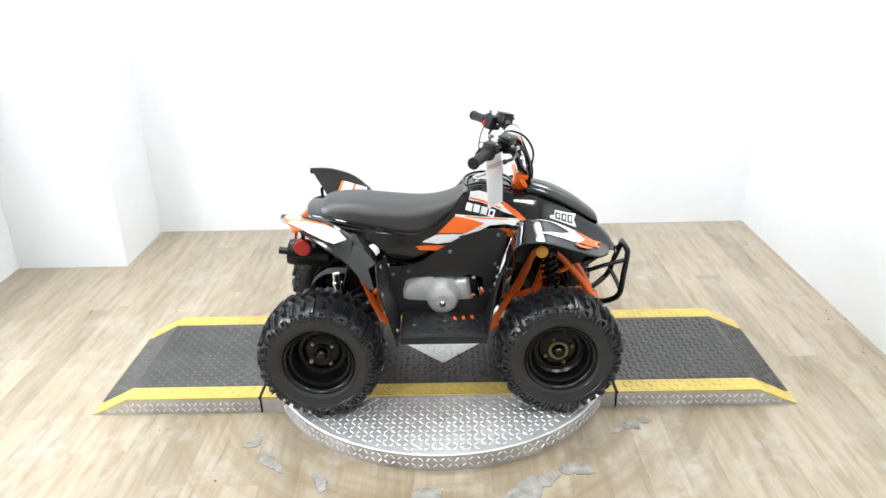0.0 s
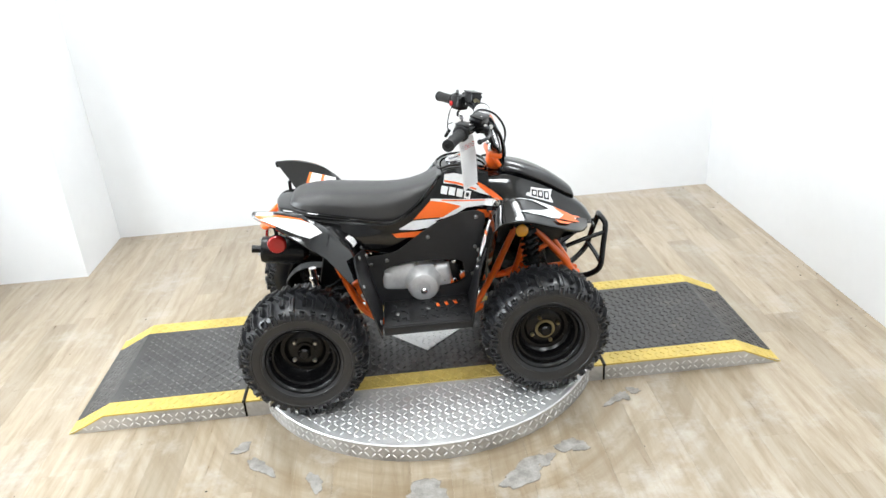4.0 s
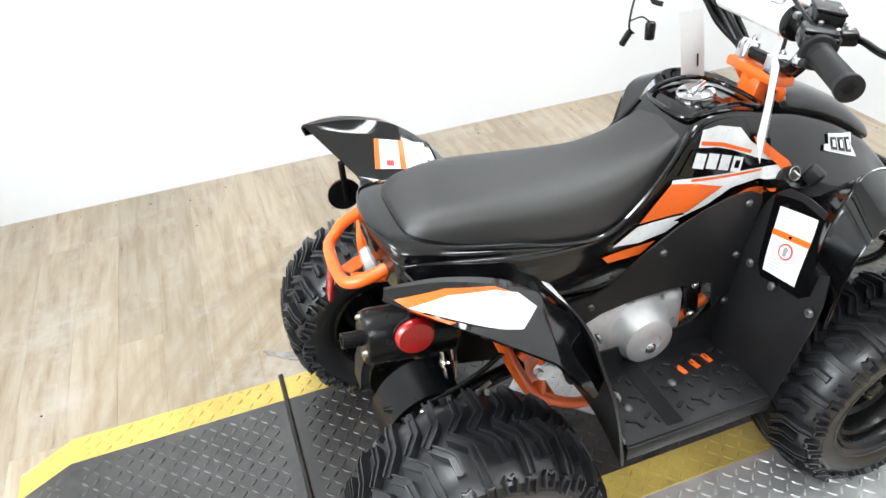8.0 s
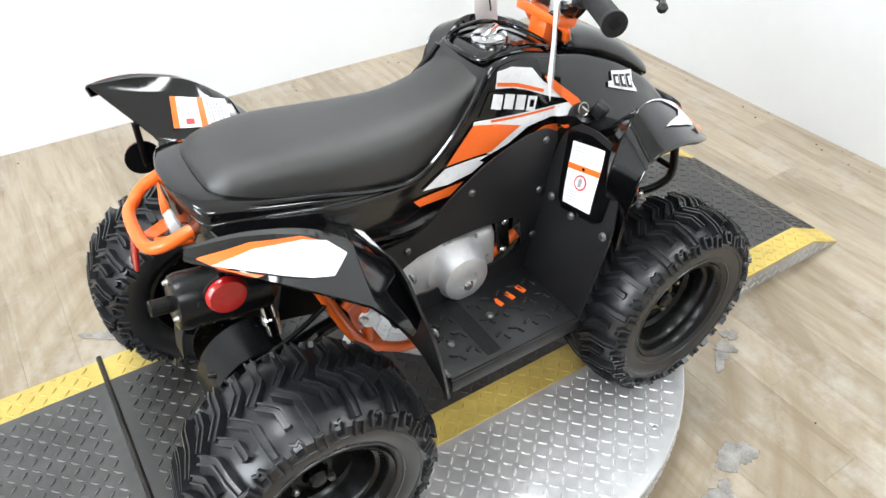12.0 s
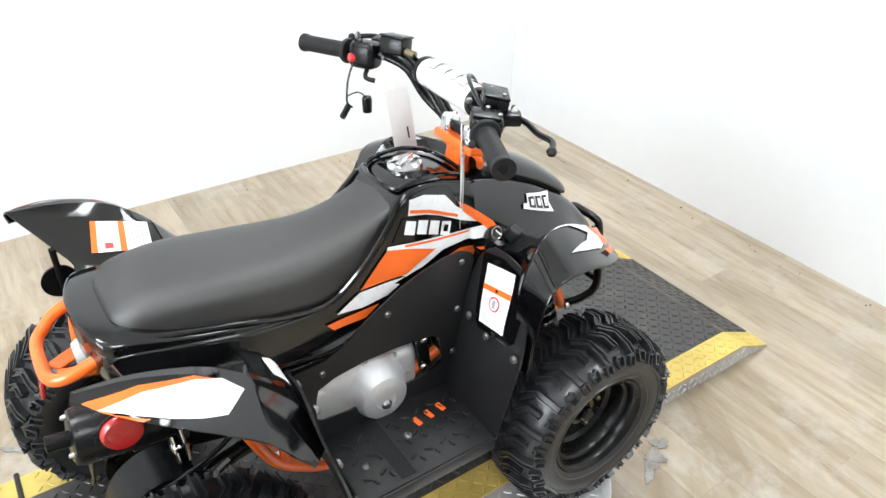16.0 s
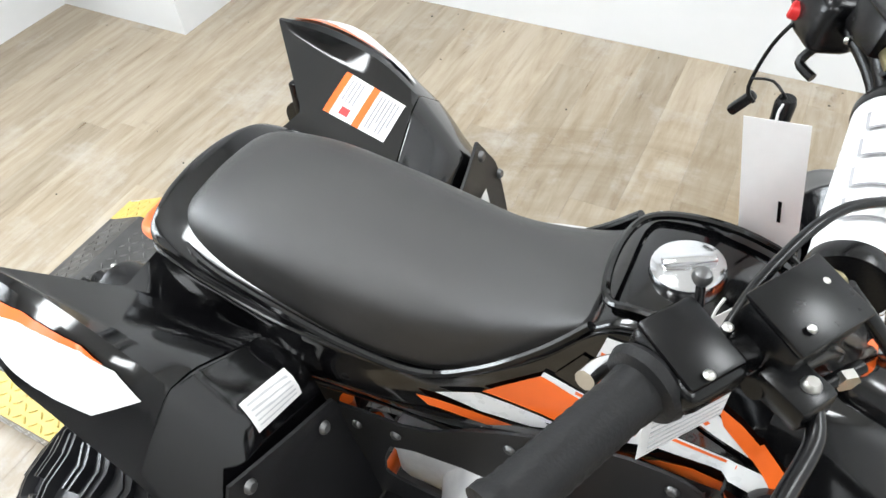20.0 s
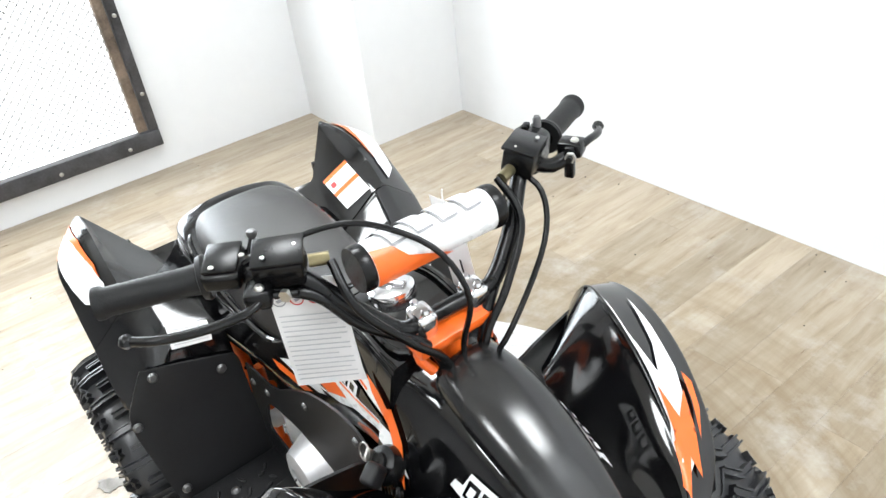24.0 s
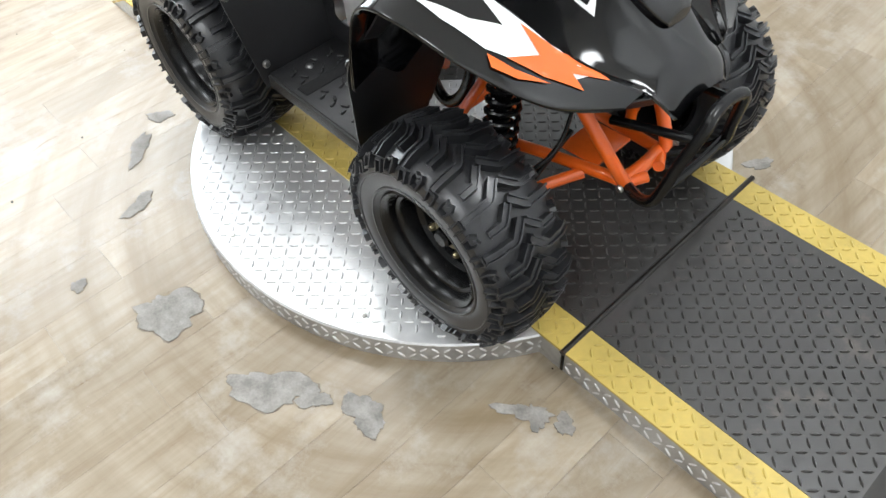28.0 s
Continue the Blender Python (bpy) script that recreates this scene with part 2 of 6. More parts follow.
# ---- shapes ----
def finish(bm, smooth=40):
    if bm.faces.layers.int.get("film"):
        return bm
    bmesh.ops.recalc_face_normals(bm, faces=bm.faces)
    for f in bm.faces:
        f.smooth = smooth > 0
    for e in bm.edges:
        if len(e.link_faces) == 2 and e.calc_face_angle(0) > radians(smooth):
            e.smooth = False
    return bm


def as_mesh(name, bm, material, smooth=40):
    finish(bm, smooth)
    me = bpy.data.meshes.new(name)
    bm.to_mesh(me)
    bm.free()
    me.materials.append(material)
    return me


def part(name, bm, material, parent, label="", smooth=40):
    ob = new(name, bm if isinstance(bm, bpy.types.Mesh) else as_mesh(name, bm, material, smooth))
    ob.parent = parent
    if label:
        ob["label"] = label
    return ob


def thing(name, label, category, at=(0, 0, 0), group="", kind=""):
    ob = new(name)
    ob.location = at
    return tagged(ob, label, category, group, kind)


def put(bm, verts, faces):
    vs = [bm.verts.new(v) for v in verts]
    for f in faces:
        try:
            bm.faces.new([vs[i] for i in f])
        except ValueError:
            pass
    return vs


def block(size, at=(0, 0, 0), turn=(0, 0, 0), bevel=0.004, bm=None, seg=2):
    bm = bm or bmesh.new()
    made = bmesh.ops.create_cube(bm, size=1, matrix=pose(*at, *turn) @ Matrix.Diagonal((*size, 1)))["verts"]
    if bevel:
        edges = list({e for v in made for e in v.link_edges})
        bmesh.ops.bevel(bm, geom=edges, offset=bevel, segments=seg, affect="EDGES", profile=0.5)
    return bm


def spline(points, steps=6, closed=False):
    """A smooth line through the points."""
    p = [Vector(q) for q in points]
    n, out = len(p), []
    for i in range(n if closed else n - 1):
        a, b, c, d = (p[(i + k) % n] if closed else p[min(max(i + k, 0), n - 1)] for k in (-1, 0, 1, 2))
        for s in range(steps):
            t = s / steps
            out.append(0.5 * (2 * b + (c - a) * t + (2 * a - 5 * b + 4 * c - d) * t * t + (3 * b - a - 3 * c + d) * t ** 3))
    return out if closed else out + [p[-1]]


def tube(points, r, seg=10, steps=5, closed=False, bm=None):
    bm = bm or bmesh.new()
    line = spline(points, steps, closed) if steps > 1 else [Vector(q) for q in points]
    n, up = len(line), Vector((0.13, 0.21, 0.97))
    rings = []
    for i, q in enumerate(line):
        ahead = (line[(i + 1) % n] if closed or i < n - 1 else q) - (line[i - 1] if closed or i else q)
        side = ahead.cross(up)
        side = side.normalized() if side.length > 1e-6 else Vector((1, 0, 0))
        up2 = side.cross(ahead).normalized()
        up = up2
        rings.append([bm.verts.new(q + r * (math.cos(a) * side + math.sin(a) * up2)) for a in (2 * math.pi * k / seg for k in range(seg))])
    for i in range(n if closed else n - 1):
        a, b = rings[i], rings[(i + 1) % n]
        for k in range(seg):
            bm.faces.new((a[k], a[(k + 1) % seg], b[(k + 1) % seg], b[k]))
    if not closed:
        bm.faces.new(rings[0]), bm.faces.new(rings[-1][::-1])
    return bm


def lathe(profile, m=Matrix(), seg=32, bm=None):
    """Turns (radius, height) round the local z axis."""
    bm = bm or bmesh.new()
    rings = []
    for r, h in profile:
        if r < 1e-5:
            rings.append([bm.verts.new(m @ Vector((0, 0, h)))])
        else:
            rings.append([bm.verts.new(m @ Vector((r * math.cos(a), r * math.sin(a), h))) for a in (2 * math.pi * k / seg for k in range(seg))])
    for a, b in zip(rings, rings[1:]):
        for k in range(seg):
            k2 = (k + 1) % seg
            f = [a[k % len(a)], a[k2 % len(a)], b[k2 % len(b)], b[k % len(b)]]
            f = list(dict.fromkeys(f))
            if len(f) > 2:
                bm.faces.new(f)
    return bm


def bolt(at, turn=(90, 0, 0), r=0.007, h=0.005, bm=None):
    return lathe([(0, h), (r * 0.6, h), (r * 0.75, h * 0.8), (r, h * 0.3), (r, 0)], pose(*at, *turn), 12, bm)


def sheet(rows, thick=0.004, nu=5, nv=4, bm=None):
    """A smooth shell through rows of points, with thickness."""
    bm = bm or bmesh.new()
    cross = [spline(r, nv) for r in rows]
    lines = [spline([c[j] for c in cross], nu) for j in range(len(cross[0]))]
    m, n = len(lines), len(lines[0])
    grid = [[lines[j][i] for j in range(m)] for i in range(n)]
    normal = {}
    for i in range(n):
        for j in range(m):
            a = grid[min(i + 1, n - 1)][j] - grid[max(i - 1, 0)][j]
            b = grid[i][min(j + 1, m - 1)] - grid[i][max(j - 1, 0)]
            c = a.cross(b)
            normal[i, j] = c.normalized() if c.length > 1e-9 else Vector((0, 0, 1))
    front = [[bm.verts.new(grid[i][j]) for j in range(m)] for i in range(n)]
    for i in range(n - 1):
        for j in range(m - 1):
            bm.faces.new((front[i][j], front[i][j + 1], front[i + 1][j + 1], front[i + 1][j]))
    if thick:
        back = [[bm.verts.new(grid[i][j] - thick * normal[i, j]) for j in range(m)] for i in range(n)]
        for i in range(n - 1):
            for j in range(m - 1):
                bm.faces.new((back[i][j], back[i + 1][j], back[i + 1][j + 1], back[i][j + 1]))
        edge = [(i, 0) for i in range(n)] + [(n - 1, j) for j in range(1, m)] + [(i, m - 1) for i in range(n - 2, -1, -1)] + [(0, j) for j in range(m - 2, 0, -1)]
        for (i, j), (k, l) in zip(edge, edge[1:] + edge[:1]):
            bm.faces.new((front[i][j], front[k][l], back[k][l], back[i][j]))
    return bm


def loft(sections, nu=5, nv=3, bm=None):
    """A closed smooth body through rings of points."""
    bm = bm or bmesh.new()
    rings = [spline(s, nv, True) for s in sections]
    lines = [spline([r[j] for r in rings], nu) for j in range(len(rings[0]))]
    n, m = len(lines[0]), len(lines)
    vs = [[bm.verts.new(lines[j][i]) for j in range(m)] for i in range(n)]
    for i in range(n - 1):
        for j in range(m):
            bm.faces.new((vs[i][j], vs[i][(j + 1) % m], vs[i + 1][(j + 1) % m], vs[i + 1][j]))
    bm.faces.new(vs[0]), bm.faces.new(vs[-1][::-1])
    return bm


def plate(outline, thick, m=Matrix(), bevel=0.002, bm=None):
    """A flat plate: an outline in x, y, thick along z, set by m."""
    bm = bm or bmesh.new()
    face = bm.faces.new([bm.verts.new(m @ Vector((x, y, 0))) for x, y in outline])
    made = bmesh.ops.extrude_face_region(bm, geom=[face])["geom"]
    shift = m.to_3x3() @ Vector((0, 0, thick))
    for v in made:
        if isinstance(v, bmesh.types.BMVert):
            v.co += shift
    return bm


def mirrored(bm):
    out = bm.copy()
    for v in out.verts:
        v.co.y = -v.co.y
    return out


def decal(tree, outline, at, ahead, up, lift=0.0012, cell=0.008):
    """A thin film on a body: an outline in the plane of ahead and up through at, laid onto the body along the plane's normal."""
    at, a, u = Vector(at), Vector(ahead).normalized(), Vector(up)
    u = (u - a * u.dot(a)).normalized()
    n = a.cross(u)
    bm = bmesh.new()
    face = bm.faces.new([bm.verts.new((x, y, 0)) for x, y in outline])
    bmesh.ops.triangulate(bm, faces=[face])
    xs, ys = [p[0] for p in outline], [p[1] for p in outline]
    for k, lo, hi in ((0, min(xs), max(xs)), (1, min(ys), max(ys))):
        t = lo + cell
        while t < hi:
            co, no = ((t, 0, 0), (1, 0, 0)) if k == 0 else ((0, t, 0), (0, 1, 0))
            bmesh.ops.bisect_plane(bm, geom=bm.verts[:] + bm.edges[:] + bm.faces[:], plane_co=co, plane_no=no)
            t += cell
    lost = []
    for v in bm.verts:
        start = at + a * v.co.x + u * v.co.y
        hit, normal, _, _ = tree.ray_cast(start + n * 0.25, -n, 0.6)
        if hit is None:
            lost.append(v)
        else:
            if normal.dot(n) < 0:
                normal = -normal
            v.co = hit + (lift + 0.0014) * normal
    bmesh.ops.delete(bm, geom=lost, context="VERTS")
    bmesh.ops.triangulate(bm, faces=bm.faces)
    bm.faces.layers.int.new("film")
    bm.normal_update()
    for f in bm.faces:
        if f.normal.dot(n) < 0:
            f.normal_flip()
        f.smooth = True
    return bm


# ---- the room ----
X0, X1, Y0, Y1 = -2.335, 1.815, -3.9, 1.69
SILL, HEAD, WY0, WY1 = 0.13, 2.3, -1.35, 0.413


def slab(name, x0, x1, y0, y1, z0, z1, material, bm=None):
    me = as_mesh(name, block((x1 - x0, y1 - y0, z1 - z0), ((x0 + x1) / 2, (y0 + y1) / 2, (z0 + z1) / 2), bevel=0, bm=bm), material)
    return tagged(new(name, me), kind="structure")


T = 0.14
slab("wall_back", X0 - T, X1 + T, Y1, Y1 + T, 0, CEILING, WALL)
slab("wall_right", X1, X1 + T, Y0, Y1 - 0.002, 0, CEILING, WALL)
# unseen front wall closes the room, greyed to darken reflections on the bike
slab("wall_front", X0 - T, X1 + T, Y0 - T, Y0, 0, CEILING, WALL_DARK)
left = bmesh.new()
for y0, y1, z0, z1 in ((Y0, WY0, 0, CEILING), (WY1, Y1 - 0.002, 0, CEILING), (WY0, WY1, 0, SILL), (WY0, WY1, HEAD, CEILING)):
    block((T, y1 - y0, z1 - z0), (X0 - T / 2, (y0 + y1) / 2, (z0 + z1) / 2), bevel=0, bm=left)
tagged(new("wall_left", as_mesh("wall_left", left, WALL)), kind="structure")
slab("pillar", X0 + 0.002, -1.735, 1.17, Y1 - 0.002, 0, CEILING, WALL)
slab("ceiling", X0 - T, X1 + T, Y0 - T, Y1 + T, CEILING, CEILING + 0.1, CEIL)

# ceiling lamps: flush panels round the lights
for lx, ly in ((1.3, 0.75), (-0.9, 0.4), (1.0, -1.6), (-0.9, -1.8)):
    light = thing("ceiling_light", "square flush white ceiling light panel, lit", "light", (lx, ly, CEILING), "ceiling lights")
    rim = bmesh.new()
    for dx, dy, sx, sy in ((0.33, 0, 0.03, 0.69), (-0.33, 0, 0.03, 0.69), (0, 0.33, 0.63, 0.03), (0, -0.33, 0.63, 0.03)):
        block((sx, sy, 0.06), (dx, dy, -0.031), bm=rim)
    part("frame", rim, WALL, light)
    part("diffuser", block((0.62, 0.62, 0.01), (0, 0, -0.05), bevel=0), glowing("lit_diffuser", (0.97, 0.985, 1.0), 6.0), light)

# the window: a dark frame with brown posts, expanded mesh, a bright pane behind
window = thing("window_1", "dark framed window with expanded metal mesh over a bright pane", "window", (X0, 0, 0), kind="structure")
fx = 0.018
for name, y0, y1, z0, z1 in (("bottom_rail", WY0, WY1, SILL, SILL + 0.075), ("top_rail", WY0, WY1, HEAD - 0.075, HEAD),
                             ("side_rail", WY1 - 0.04, WY1, SILL + 0.077, HEAD - 0.077), ("side_rail", WY0, WY0 + 0.04, SILL + 0.077, HEAD - 0.077)):
    rail = part(name, block((0.05, y1 - y0, z1 - z0), (fx, (y0 + y1) / 2, (z0 + z1) / 2), bevel=0.004), FRAME_DARK, window)
    long_y = y1 - y0 > 0.3
    for k in range(6):
        t = (k + 0.5) / 6
        at = (fx + 0.026, y0 + t * (y1 - y0), (z0 + z1) / 2 - 0.01) if long_y else (fx + 0.026, (y0 + y1) / 2, z0 + t * (z1 - z0))
        part("bolt", bolt(at, (0, 90, 0), 0.009, 0.005), STEEL, rail)
for y0 in (WY1 - 0.085, WY0 + 0.043):
    part("post", block((0.035, 0.042, HEAD - SILL - 0.156), (0.01, y0 + 0.021, (HEAD + SILL) / 2), bevel=0.004), FRAME_WOOD, window, "weathered brown inner post")
mesh_bm = bmesh.new()
pitch_y, pitch_z = 0.036, 0.018
ny, nz = int((WY1 - WY0 - 0.1) / pitch_y), int((HEAD - SILL - 0.16) / pitch_z)
for a in range(ny):
    for b in range(nz):
        y, z = WY0 + 0.06 + a * pitch_y + (b % 2) * pitch_y / 2, SILL + 0.085 + b * pitch_z
        for s in (-1, 1):
            p, q = Vector((-0.008 + s * 0.001, y, z)), Vector((-0.008 + s * 0.001, y + s * pitch_y / 2, z + pitch_z))
            w = Vector((0, -s * 0.0016, 0.0018))
            vs = [mesh_bm.verts.new(c) for c in (p - w, q - w, q + w, p + w)]
            mesh_bm.faces.new(vs)
tagged(part("mesh", mesh_bm, MESH_METAL, window, "diamond expanded metal mesh"), kind="stuff")
part("pane", block((0.006, WY1 - WY0 + 0.1, HEAD - SILL + 0.1), (-T + 0.01, (WY0 + WY1) / 2, (HEAD + SILL) / 2), bevel=0), glowing("bright_pane", (0.97, 0.99, 1.0), 2.2), window, "bright frosted pane")

# ---- the floor ----
under = slab("floor", X0 - T, X1 + T, Y0 - T, Y1 + T, -0.12, -0.006, CONCRETE)
PW = 0.125
rng = random.Random(3)
plank_cache = {}
x = X0
while x < X1 - 0.01:
    w = min(PW, X1 - x)
    y = Y0 - rng.random() * 0.8
    while y < Y1:
        a, b = max(y, Y0), min(y + 0.92, Y1)
        if b - a > 0.03:
            key = (round(w, 3), round(b - a, 3))
            if key not in plank_cache:
                plank_cache[key] = as_mesh("plank", block((w - 0.0003, b - a - 0.0003, 0.006), (0, 0, -0.003), bevel=0.0002, seg=1), PLANK, 0)
            piece = new("plank", plank_cache[key])
            piece.parent, piece.location = under, (x + w / 2, (a + b) / 2, 0)
        y += 0.92
    x += PW

TORN = surface("torn_vinyl_edge", (0.2, 0.165, 0.125), 0.7, vary=0.3, scale=20)


# bare patches where the vinyl has come away
def patch(cx, cy, rx, ry, turn, seed):
    r = random.Random(seed)
    bm = bmesh.new()
    pts = []
    n = 48
    for k in range(n):
        a = 2 * math.pi * k / n
        q = 0.8 + 0.17 * math.sin(2 * a + seed) + 0.12 * math.sin(3 * a + 2 * seed) + 0.08 * math.sin(7 * a + 3 * seed) + 0.1 * (r.random() - 0.5)
        pts.append((rx * q * math.cos(a), ry * q * math.sin(a)))
    plate(pts, 0.0012, pose(cx, cy, 0.0008 + 0.0002 * (seed % 4), 0, 0, turn), bm=bm)
    bmesh.ops.triangulate(bm, faces=bm.faces)
    ob = new("floor_patch", as_mesh("floor_patch", bm, CONCRETE, 20))
    tagged(ob, "irregular grey patch of bare concrete in worn floor", "floor patch", "worn floor patches")
    rim = bmesh.new()
    plate([(x * 1.03 + 0.002 * math.cos(5 * k), y * 1.05 + 0.002 * math.sin(4 * k)) for k, (x, y) in enumerate(pts)], 0.0004, pose(cx, cy, 0.0003 + 0.0001 * (seed % 4), 0, 0, turn), bm=rim)
    bmesh.ops.triangulate(rim, faces=rim.faces)
    part("torn_edge", rim, TORN, ob)


for k, (cx, cy, rx, ry, turn) in enumerate(((-0.045, -0.70, 0.075, 0.05, 20), (0.265, -0.648, 0.085, 0.038, 32), (0.345, -0.60, 0.03, 0.02, 35), (0.44, -0.545, 0.042, 0.034, 0),
                                            (0.655, -0.325, 0.05, 0.016, 40), (0.725, -0.29, 0.022, 0.016, 0), (0.68, -0.32, 0.03, 0.012, -40), (-0.655, -0.385, 0.035, 0.02, 30), (-0.575, -0.49, 0.055, 0.022, -50),
                                            (-0.39, -0.59, 0.04, 0.022, -70), (-0.645, 0.59, 0.045, 0.014, -30), (0.605, 0.565, 0.035, 0.016, 70), (-0.26, -0.81, 0.02, 0.014, 0))):
    patch(cx, cy, rx * 1.3, ry * 1.3, turn, k + 5)

# small dark specks of dirt along the walls and on the floor
specks = bmesh.new()
r = random.Random(8)
for k in range(95):
    if k < 40:
        px, py = r.uniform(X0 + 0.02, X1 - 0.02), Y1 - abs(r.gauss(0.03, 0.05)) - 0.006
    elif k < 62:
        px, py = X1 - abs(r.gauss(0.03, 0.06)) - 0.006, r.uniform(-1.0, Y1)
    else:
        px, py = r.uniform(X0, X1), r.uniform(-1.2, Y1 - 0.1)
    if -2.4 < px < -1.72 and py > 1.15:
        continue
    s = r.uniform(0.0015, 0.0045)
    plate([(s * math.cos(a) * r.uniform(0.6, 1.2), s * math.sin(a) * r.uniform(0.5, 1)) for a in (0, 1.1, 2.1, 3.2, 4.2, 5.2)], 0.0012, pose(px, py, 0.0003), bm=specks)
tagged(new("floor_dirt", as_mesh("floor_dirt", specks, SATIN)), "small dark specks of dirt on the floor", "dirt", kind="stuff")

# ---- the turntable and its ramps ----
DECK = 0.063
RY0, RY1 = -0.206, 0.432
CX, CY, CR = 0.002, 0.125, 0.67
STRIP = 0.075


def lugs(inside, x0, x1, y0, y1, z, lift=0.0024, pitch=0.0235, slope=None, flat=None):
    """Raised treads of tread plate, each lens-shaped, at turns of plus and minus 45 degrees."""
    verts, faces = [], []
    nx, ny = int((x1 - x0) / pitch) + 1, int((y1 - y0) / pitch) + 1
    for a in range(nx):
        for b in range(ny):
            cx, cy = x0 + (a + 0.5) * pitch, y0 + (b + 0.5) * pitch
            if not inside(cx, cy):
                continue
            turn = radians(45 if (a + b) % 2 else -45)
            c, s = math.cos(turn), math.sin(turn)
            base = len(verts)
            for u, v, h in ((-0.0108, 0, 0), (-0.0045, 0.0028, 0), (0.0045, 0.0028, 0), (0.0108, 0, 0), (0.0045, -0.0028, 0), (-0.0045, -0.0028, 0), (-0.0072, 0, 1), (0.0, 0.0009, 1), (0.0072, 0, 1), (0, -0.0009, 1)):
                px, py = cx + u * c - v * s, cy + u * s + v * c
                verts.append((px, py, z + h * lift) if flat is None else flat(px, py, h * lift))
                if slope and flat is None:
                    verts[-1] = (px, py, slope(px) + h * lift)
            faces += [[base + i for i in f] for f in ((0, 1, 6), (1, 2, 7, 6), (2, 3, 8, 7), (3, 4, 8), (4, 5, 9, 8), (5, 0, 6, 9), (6, 7, 8, 9))]
            faces[-5] = [base + 2, base + 3, base + 8, base + 7]
    return verts, faces


def lug_part(name, data, material, parent):
    bm = bmesh.new()
    put(bm, *data)
    ob = part(name, bm, material, parent, smooth=0)
    return tagged(ob, kind="stuff")


table = thing("turntable", "round tread plate turntable with a dark and yellow drive strip", "turntable")
disc = part("disc", lathe([(CR, 0), (CR, DECK - 0.003), (CR - 0.003, DECK), (0, DECK)], pose(CX, CY, 0), 96), PLATE_BARE, table, "bare aluminium tread plate disc")
lug_part("tread", lugs(lambda x, y: math.hypot(x - CX, y - CY) < CR - 0.02 and not RY0 - 0.01 < y < RY1 + 0.01, CX - CR, CX + CR, CY - CR, CY + CR, DECK), PLATE_BARE, disc)
rim_lugs = lugs(lambda a, b: b < DECK - 0.012, 0, 2 * math.pi * CR, 0.008, DECK - 0.008, 0,
                flat=lambda s, h, up: (CX + (CR + 0.0005 + up) * math.cos(s / CR), CY + (CR + 0.0005 + up) * math.sin(s / CR), h))
# thin ring over the disc's rim, its side shade put into the colour
part("rim_band", lathe([(CR - 0.002, 0.001), (CR + 0.0008, 0.001), (CR + 0.0008, DECK - 0.004), (CR - 0.002, DECK - 0.004)], pose(CX, CY, 0), 96), PLATE_SIDE_SHADE, disc, "tread plate rim in a darker side-shade tone")
lug_part("rim_tread", rim_lugs, PLATE_BARE, disc)
for k in range(10):
    a = 2 * math.pi * (k + 0.3) / 10
    part("screw", bolt((CX + (CR - 0.045) * math.cos(a), CY + (CR - 0.045) * math.sin(a), DECK), (0, 0, 0), 0.006, 0.003), STEEL, disc)
JL, JR = -0.668, 0.642


def strip(parent, x0, x1, y0, y1, top, material, name, lug_material, label=""):
    """One length of plate, top(x) giving its height, with its treads."""
    bm = bmesh.new()
    n = 12
    xs = [x0 + (x1 - x0) * k / n for k in range(n + 1)]
    up = [[bm.verts.new((x, y, top(x))) for y in (y0, y1)] for x in xs]
    low = [[bm.verts.new((x, y, max(0.0008, top(x) - 0.006))) for y in (y0, y1)] for x in xs]
    for k in range(n):
        bm.faces.new((up[k][0], up[k + 1][0], up[k + 1][1], up[k][1])), bm.faces.new((low[k][0], low[k][1], low[k + 1][1], low[k + 1][0]))
        bm.faces.new((up[k][0], low[k][0], low[k + 1][0], up[k + 1][0])), bm.faces.new((up[k][1], up[k + 1][1], low[k + 1][1], low[k][1]))
    bm.faces.new((up[0][0], up[0][1], low[0][1], low[0][0])), bm.faces.new((up[n][0], low[n][0], low[n][1], up[n][1]))
    ob = part(name, bm, material, parent, label, 20)
    a, b = min(x0, x1), max(x0, x1)
    lug_part("tread", lugs(lambda x, y: a + 0.012 < x < b - 0.012 and y0 + 0.008 < y < y1 - 0.006, a, b, y0, y1, 0, slope=top), lug_material, ob)
    return ob


flat_top = lambda x: DECK + 0.004
strip(table, JL + 0.004, JR - 0.004, RY0 + STRIP + 0.001, RY1 - STRIP - 0.001, flat_top, PLATE_DARK, "drive_strip", LUG_DARK, "worn dark grey tread plate strip")
for y0, y1 in ((RY0, RY0 + STRIP), (RY1 - STRIP, RY1)):
    strip(table, JL + 0.004, JR - 0.004, y0, y1, flat_top, PLATE_YELLOW, "edge_stripe", PLATE_YELLOW, "yellow painted edge stripe")
for x in (JL + 0.075, JR - 0.075):
    for y in (RY0, RY1):
        part("end_skirt", block((0.14, 0.004, DECK - 0.004), (x, y + (0.0022 if y < 0 else -0.0022), (DECK - 0.004) / 2), bevel=0), PLATE_SIDE_SHADE, table)
# the bare hatch in the middle of the strip
hatch = part("hatch", plate([(0.165, 0), (0, 0.165), (-0.165, 0), (0, -0.165)], 0.002, pose(0.006, 0.172, DECK + 0.0044)), PLATE_BARE, table, "bare aluminium diamond hatch")
lug_part("tread", lugs(lambda x, y: abs(x - 0.006) + abs(y - 0.172) < 0.15, -0.16, 0.172, 0.0, 0.34, DECK + 0.0064), PLATE_BARE, hatch)

